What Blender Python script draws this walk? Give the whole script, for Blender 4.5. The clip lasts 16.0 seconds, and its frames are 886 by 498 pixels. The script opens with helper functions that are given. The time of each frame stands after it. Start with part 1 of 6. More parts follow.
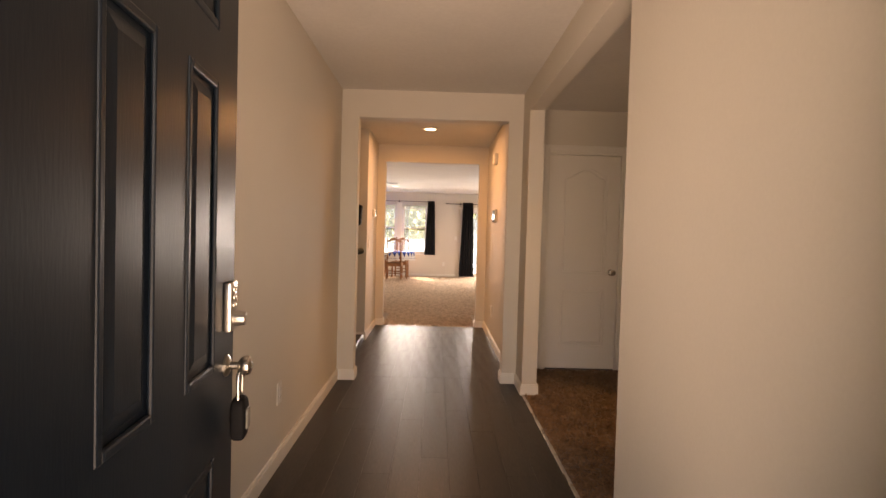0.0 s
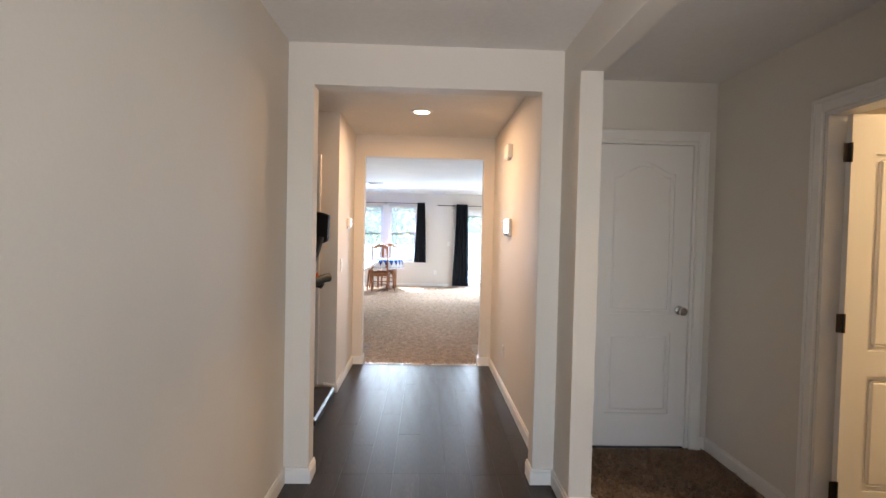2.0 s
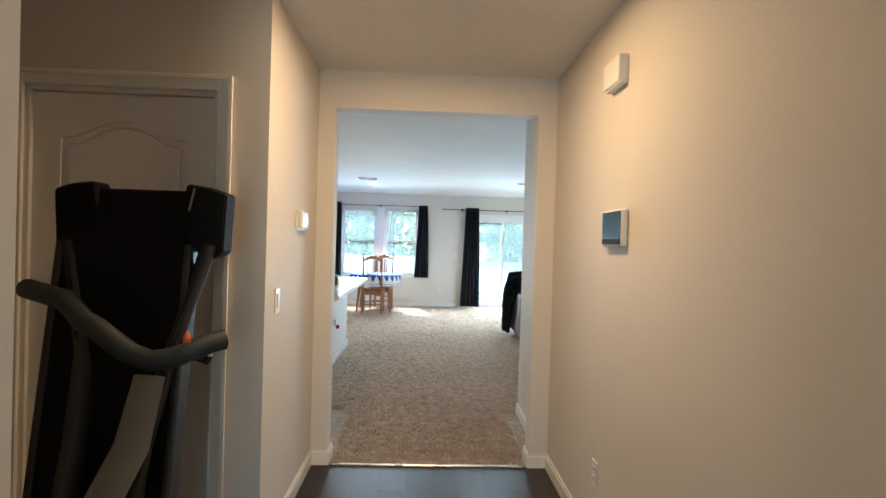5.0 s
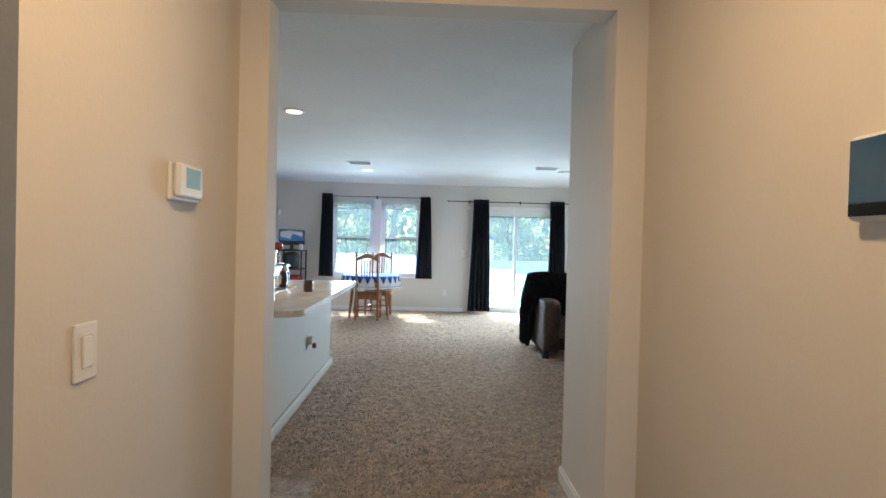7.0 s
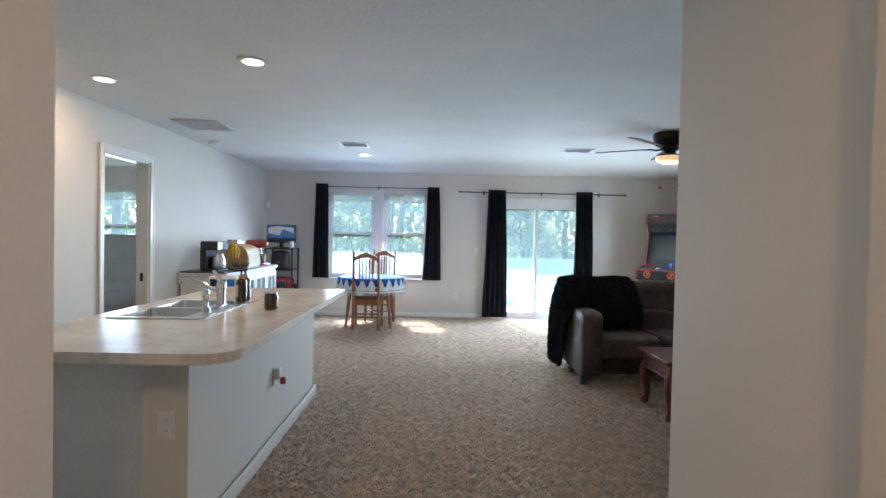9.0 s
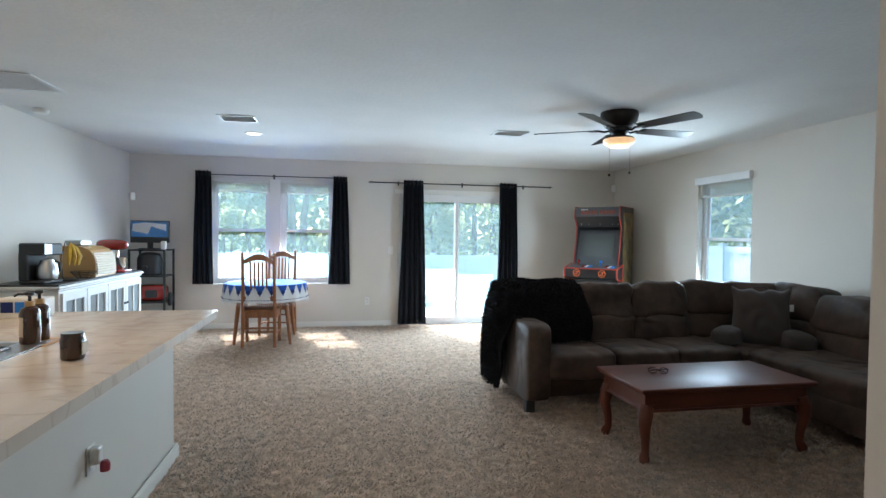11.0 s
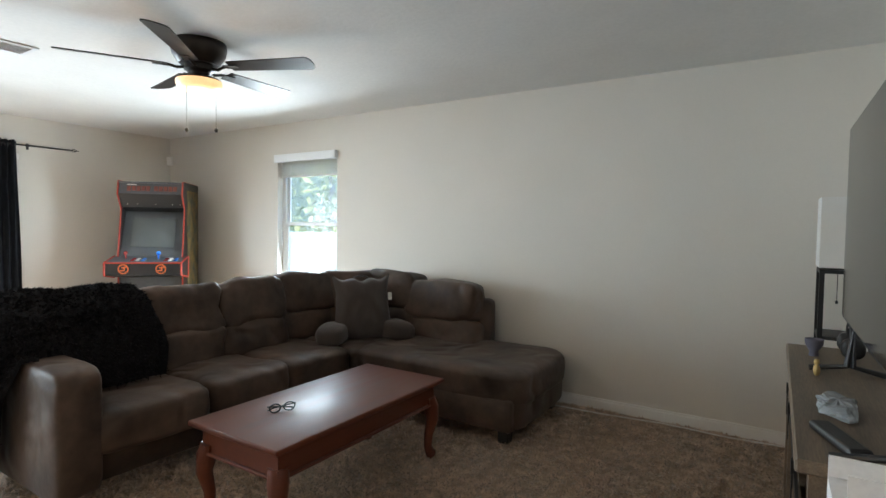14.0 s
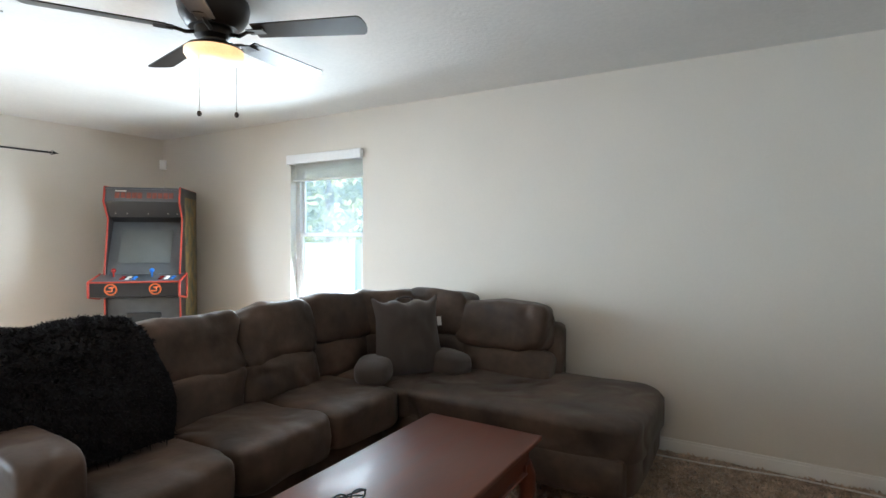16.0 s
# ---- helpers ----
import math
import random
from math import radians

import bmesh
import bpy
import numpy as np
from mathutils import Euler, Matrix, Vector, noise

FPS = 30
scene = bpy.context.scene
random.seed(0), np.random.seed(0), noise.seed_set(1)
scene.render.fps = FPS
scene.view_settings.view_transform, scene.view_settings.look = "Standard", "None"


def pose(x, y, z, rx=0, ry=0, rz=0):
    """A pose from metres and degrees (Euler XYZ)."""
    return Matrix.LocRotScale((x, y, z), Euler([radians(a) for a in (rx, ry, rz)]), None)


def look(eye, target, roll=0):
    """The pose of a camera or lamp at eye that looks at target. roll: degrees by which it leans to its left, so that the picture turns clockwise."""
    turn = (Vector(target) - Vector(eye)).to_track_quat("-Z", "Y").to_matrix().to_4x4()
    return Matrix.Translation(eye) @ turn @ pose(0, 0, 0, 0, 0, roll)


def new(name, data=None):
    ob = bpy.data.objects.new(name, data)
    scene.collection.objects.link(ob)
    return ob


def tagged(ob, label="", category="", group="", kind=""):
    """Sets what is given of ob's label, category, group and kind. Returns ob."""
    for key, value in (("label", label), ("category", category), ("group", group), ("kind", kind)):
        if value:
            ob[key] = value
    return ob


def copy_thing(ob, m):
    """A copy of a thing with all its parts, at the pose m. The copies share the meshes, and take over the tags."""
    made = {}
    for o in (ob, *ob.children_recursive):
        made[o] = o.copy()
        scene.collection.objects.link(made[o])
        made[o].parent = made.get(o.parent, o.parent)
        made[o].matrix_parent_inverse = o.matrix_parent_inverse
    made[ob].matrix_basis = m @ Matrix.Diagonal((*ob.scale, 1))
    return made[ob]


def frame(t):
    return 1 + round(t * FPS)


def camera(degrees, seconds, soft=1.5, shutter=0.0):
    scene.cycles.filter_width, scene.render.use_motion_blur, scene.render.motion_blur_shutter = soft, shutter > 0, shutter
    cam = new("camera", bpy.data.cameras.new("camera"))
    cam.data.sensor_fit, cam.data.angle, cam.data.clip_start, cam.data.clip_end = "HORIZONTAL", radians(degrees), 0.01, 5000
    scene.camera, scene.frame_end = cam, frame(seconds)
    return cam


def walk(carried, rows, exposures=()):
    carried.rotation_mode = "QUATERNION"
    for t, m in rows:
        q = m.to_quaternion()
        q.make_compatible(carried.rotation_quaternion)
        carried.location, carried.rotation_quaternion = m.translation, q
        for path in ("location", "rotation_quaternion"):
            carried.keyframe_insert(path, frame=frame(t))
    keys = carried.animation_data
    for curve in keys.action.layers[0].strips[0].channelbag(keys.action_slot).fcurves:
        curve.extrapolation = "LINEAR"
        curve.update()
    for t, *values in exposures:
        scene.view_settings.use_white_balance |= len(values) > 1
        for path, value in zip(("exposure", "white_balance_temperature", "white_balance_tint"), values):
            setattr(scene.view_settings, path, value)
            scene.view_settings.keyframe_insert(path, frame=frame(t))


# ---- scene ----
cam = camera(79.9, 16.0)
PATH = [
    (0, (0.068, -0.436, 1.252), (0.095, 1.563, 1.196), 1.6),
    (0.5, (0.049, -0.071, 1.289), (0.091, 1.928, 1.233), 1.5),
    (1, (0.041, 0.306, 1.313), (0.095, 2.304, 1.256), 1.4),
    (1.5, (0.041, 0.691, 1.397), (0.104, 2.689, 1.339), 1.3),
    (2, (0.021, 1.075, 1.412), (0.089, 3.073, 1.353), 1.3),
    (2.5, (-0.003, 1.474, 1.433), (0.063, 3.472, 1.377), 1.6),
    (3, (-0.012, 1.885, 1.419), (0.053, 3.884, 1.364), 1.8),
    (3.2, (-0.015, 2.025, 1.413), (0.054, 4.023, 1.369), 1.8),
    (5.5, (-0.082, 3.761, 1.368), (-0.009, 5.760, 1.354), 1.7),
    (6, (-0.09, 4.058, 1.338), (-0.016, 6.057, 1.332), 1.7),
    (6.5, (-0.061, 4.415, 1.337), (0.008, 6.414, 1.322), 1.5),
    (7, (-0.046, 4.784, 1.343), (0.013, 6.783, 1.318), 1.4),
    (7.5, (-0.029, 5.080, 1.331), (0.01, 7.080, 1.305), 1.5),
    (8, (-0.036, 5.392, 1.338), (-0.013, 7.392, 1.306), 1.5),
    (8.2, (-0.032, 5.524, 1.348), (-0.014, 7.524, 1.31), 1.3),
    (10.5, (-0.088, 6.812, 1.359), (0.106, 8.802, 1.316), 0.8),
    (11, (-0.071, 7.062, 1.37), (0.304, 9.026, 1.318), 0.7),
    (11.5, (-0.064, 7.301, 1.366), (0.533, 9.209, 1.307), 0.5),
    (12, (-0.047, 7.505, 1.364), (0.796, 9.317, 1.29), 0.4),
    (12.5, (0.004, 7.702, 1.395), (1.098, 9.374, 1.303), 0.4),
    (13, (0.064, 7.899, 1.41), (1.394, 9.39, 1.309), 0.5),
    (13.5, (0.194, 8.081, 1.391), (1.715, 9.376, 1.298), 0.7),
    (14, (0.314, 8.273, 1.35), (2.003, 9.341, 1.267), 0.8),
    (14.5, (0.422, 8.506, 1.36), (2.228, 9.362, 1.28), 0.9),
    (15, (0.539, 8.684, 1.35), (2.376, 9.47, 1.272), 0.0),
    (15.5, (0.546, 8.896, 1.335), (2.363, 9.729, 1.28), 0.4),
    (16, (0.679, 9.072, 1.357), (2.392, 10.102, 1.306), 0.2),
]
EXPOSURES = [
    (0.0, 3.0, 10900, 34), (0.5, 3.5, 8700, 21), (1.0, 3.6, 7700, 13), (1.5, 3.6, 6900, 17), (2.0, 3.6, 6200, 15), (3.0, 3.55, 5150, 11),
    (5.5, 3.1, 5900, 3), (7.0, 2.85, 5750, 4), (8.0, 2.75, 5700, 9), (10.5, 2.7, 5700, 5), (12.0, 2.75, 6400, 10), (13.0, 2.9, 6700, 11), (14.0, 3.2, 6600, 10), (15.0, 3.5, 6300, 10), (16.0, 3.4, 6400, 11),
]
walk(cam, [(t, look(eye, target, roll)) for t, eye, target, roll in PATH], EXPOSURES)

# ---- world, sun and lamps ----
SUN_WAY = Vector((0.22, -0.80, -1.0)).normalized()
world = bpy.data.worlds.new("sky")
scene.world = world
world.use_nodes = True
wn = world.node_tree.nodes
sky = wn.new("ShaderNodeTexSky")
sky.sky_type, sky.sun_disc = "NISHITA", False
sky.sun_elevation, sky.sun_rotation = radians(50), radians(-15.4)
world.node_tree.links.new(sky.outputs[0], wn["Background"].inputs[0])
wn["Background"].inputs[1].default_value = 0.13

sun = new("sun", bpy.data.lights.new("sun", "SUN"))
sun.data.energy, sun.data.angle, sun.data.color = 2.3, radians(0.5), (1.0, 0.95, 0.87)
sun.matrix_world = look((0, 0, 30), Vector((0, 0, 30)) + SUN_WAY)


def disc_lamp(x, y, z, watts, colour, size=0.13):
    lamp = new("lamp_light", bpy.data.lights.new("lamp_light", "AREA"))
    lamp.data.shape, lamp.data.size, lamp.data.energy, lamp.data.color = "DISK", size, watts, colour
    lamp.location = (x, y, z)
    return lamp


WARM = (1.0, 0.66, 0.36)
HALL_LAMP, KITCHEN_LAMP, KITCHEN_LAMP_2, DINING_LAMP = (-0.03, 5.59), (-1.22, 9.38), (-2.44, 9.85), (-1.01, 13.05)
disc_lamp(*HALL_LAMP, 2.425, 2.6, (1.0, 0.60, 0.29))
disc_lamp(*KITCHEN_LAMP, 2.425, 1.3, WARM)
disc_lamp(*KITCHEN_LAMP_2, 2.425, 1.3, WARM)
disc_lamp(*DINING_LAMP, 2.425, 0.5, WARM)
disc_lamp(3.0, 2.9, 2.40, 4.0, (1.0, 0.66, 0.30), 0.3)
bulb = new("fan_bulb", bpy.data.lights.new("fan_bulb", "POINT"))
bulb.data.energy, bulb.data.color, bulb.data.shadow_soft_size = 0.5, WARM, 0.06
bulb.location = (2.26, 11.27, 2.07)


def window_light(x, y, z, rz, width, height, watts, tilt=-26, colour=(0.74, 0.89, 1.0), spread=139):
    """An added area lamp in an opening, standing in for the sky's light and shining into the room."""
    w = new("window_light", bpy.data.lights.new("window_light", "AREA"))
    w.data.shape, w.data.size, w.data.size_y, w.data.energy, w.data.color = "RECTANGLE", width, height, watts, colour
    w.data.spread = radians(spread)
    w.matrix_world = pose(x, y, z, 90 + tilt, 0, rz)
    return w


window_light(1.73, 14.96, 1.0, 180, 1.06, 1.8, 18.0)
window_light(-1.03, 14.96, 1.30, 180, 1.5, 1.2, 16.0)
window_light(-5.5, 14.96, 1.40, 180, 1.4, 1.1, 8.0)
window_light(4.24, 12.47, 1.25, 90, 0.8, 1.2, 9.0, -12, spread=168)
# Added lamp in the open front doorway, tilted up to brighten the foyer.
window_light(0.08, 0.06, 1.05, 0, 1.0, 1.8, 1.9, 28, (1.0, 0.94, 0.87), 105)

# ---- materials ----
def mat(name, colour, rough=0.6, metal=0.0, var=0.12, scale=6.0, grain=120.0, bump=0.15, dist=0.002, second=None, stretch=(1, 1, 1),
        rand=0.0, coat=0.0, sheen=0.0, gvar=0.06, spec=0.5, emit=None, power=0.0, transmission=0.0, rvar=0.08):
    m = bpy.data.materials.new(name)
    m.use_nodes = True
    n, l = m.node_tree.nodes, m.node_tree.links
    b = n["Principled BSDF"]
    tc, mp = n.new("ShaderNodeTexCoord"), n.new("ShaderNodeMapping")
    mp.inputs["Scale"].default_value = stretch
    l.new(tc.outputs["Object"], mp.inputs[0])
    big, fine = n.new("ShaderNodeTexNoise"), n.new("ShaderNodeTexNoise")
    for t, s, d in ((big, scale, 4.0), (fine, grain, 3.0)):
        t.inputs["Scale"].default_value, t.inputs["Detail"].default_value = s, d
        l.new(mp.outputs[0], t.inputs["Vector"])
    second = second or tuple(c * (1 - 2.2 * var) for c in colour)
    ramp = n.new("ShaderNodeValToRGB")
    ramp.color_ramp.elements[0].position, ramp.color_ramp.elements[1].position = 0.3, 0.7
    ramp.color_ramp.elements[0].color, ramp.color_ramp.elements[1].color = (*second, 1), (*colour, 1)
    l.new(big.outputs["Fac"], ramp.inputs[0])
    hsv = n.new("ShaderNodeHueSaturation")
    l.new(ramp.outputs[0], hsv.inputs["Color"])
    v = n.new("ShaderNodeMapRange")
    v.inputs["From Min"].default_value, v.inputs["From Max"].default_value = 0.25, 0.75
    v.inputs["To Min"].default_value, v.inputs["To Max"].default_value = 1 - gvar, 1 + gvar
    l.new(fine.outputs["Fac"], v.inputs["Value"])
    last = v.outputs[0]
    if rand:
        info, r, mul = n.new("ShaderNodeObjectInfo"), n.new("ShaderNodeMapRange"), n.new("ShaderNodeMath")
        r.inputs["To Min"].default_value, r.inputs["To Max"].default_value = 1 - rand, 1 + rand
        mul.operation = "MULTIPLY"
        l.new(info.outputs["Random"], r.inputs["Value"])
        l.new(r.outputs[0], mul.inputs[0])
        l.new(last, mul.inputs[1])
        last = mul.outputs[0]
    l.new(last, hsv.inputs["Value"])
    l.new(hsv.outputs[0], b.inputs["Base Color"])
    rr = n.new("ShaderNodeMapRange")
    rr.inputs["To Min"].default_value, rr.inputs["To Max"].default_value = max(0.02, rough - rvar), min(1, rough + rvar)
    l.new(big.outputs["Fac"], rr.inputs["Value"])
    l.new(rr.outputs[0], b.inputs["Roughness"])
    b.inputs["Metallic"].default_value = metal
    b.inputs["Specular IOR Level"].default_value = spec
    b.inputs["Coat Weight"].default_value = coat
    b.inputs["Sheen Weight"].default_value = sheen
    b.inputs["Transmission Weight"].default_value = transmission
    if bump:
        bp = n.new("ShaderNodeBump")
        bp.inputs["Strength"].default_value, bp.inputs["Distance"].default_value = bump, dist
        l.new(fine.outputs["Fac"], bp.inputs["Height"])
        l.new(bp.outputs[0], b.inputs["Normal"])
    if emit:
        b.inputs["Emission Color"].default_value = (*emit, 1)
        b.inputs["Emission Strength"].default_value = power
    return m


def glass_mat(name, tint=(1, 1, 1), gloss=0.06, rough=0.0, haze=0.0, haze_colour=(0.62, 0.90, 1.0)):
    """Clear glass with a thin gloss and an uneven pale veil that scatters the daylight behind it, painted in for
    outdoor glare and haze.
    """
    m = bpy.data.materials.new(name)
    m.use_nodes = True
    n, l = m.node_tree.nodes, m.node_tree.links
    n.remove(n["Principled BSDF"])
    t, g, mix = n.new("ShaderNodeBsdfTransparent"), n.new("ShaderNodeBsdfGlossy"), n.new("ShaderNodeMixShader")
    t.inputs[0].default_value, g.inputs["Roughness"].default_value, mix.inputs[0].default_value = (*tint, 1), rough, gloss
    l.new(t.outputs[0], mix.inputs[1])
    l.new(g.outputs[0], mix.inputs[2])
    last = mix.outputs[0]
    if haze:
        tc, noise_, r, film, veil = n.new("ShaderNodeTexCoord"), n.new("ShaderNodeTexNoise"), n.new("ShaderNodeMapRange"), n.new("ShaderNodeBsdfTranslucent"), n.new("ShaderNodeMixShader")
        noise_.inputs["Scale"].default_value, noise_.inputs["Detail"].default_value = 2.2, 5.0
        r.inputs["To Min"].default_value, r.inputs["To Max"].default_value = haze * 0.6, haze * 1.4
        film.inputs[0].default_value = (*haze_colour, 1)
        l.new(tc.outputs["Object"], noise_.inputs["Vector"])
        l.new(noise_.outputs["Fac"], r.inputs["Value"])
        l.new(r.outputs[0], veil.inputs[0])
        l.new(last, veil.inputs[1])
        l.new(film.outputs[0], veil.inputs[2])
        last = veil.outputs[0]
    l.new(last, n["Material Output"].inputs[0])
    return m


def leaf_mat(name, colour, share=0.6, gain=2.9, var=0.3, scale=0.9, grain=8):
    """A thin, part translucent surface, for leaves and carpet fibre."""
    m = mat(name, colour, 0.8, var=var, scale=scale, grain=grain, bump=0.0, gvar=0.35, rand=0.25)
    n, l = m.node_tree.nodes, m.node_tree.links
    tr, mix = n.new("ShaderNodeBsdfTranslucent"), n.new("ShaderNodeMixShader")
    tr.inputs[0].default_value = (*[min(1, c * gain) for c in colour], 1)
    mix.inputs[0].default_value = share
    l.new(n["Principled BSDF"].outputs[0], mix.inputs[1])
    l.new(tr.outputs[0], mix.inputs[2])
    l.new(mix.outputs[0], n["Material Output"].inputs[0])
    return m


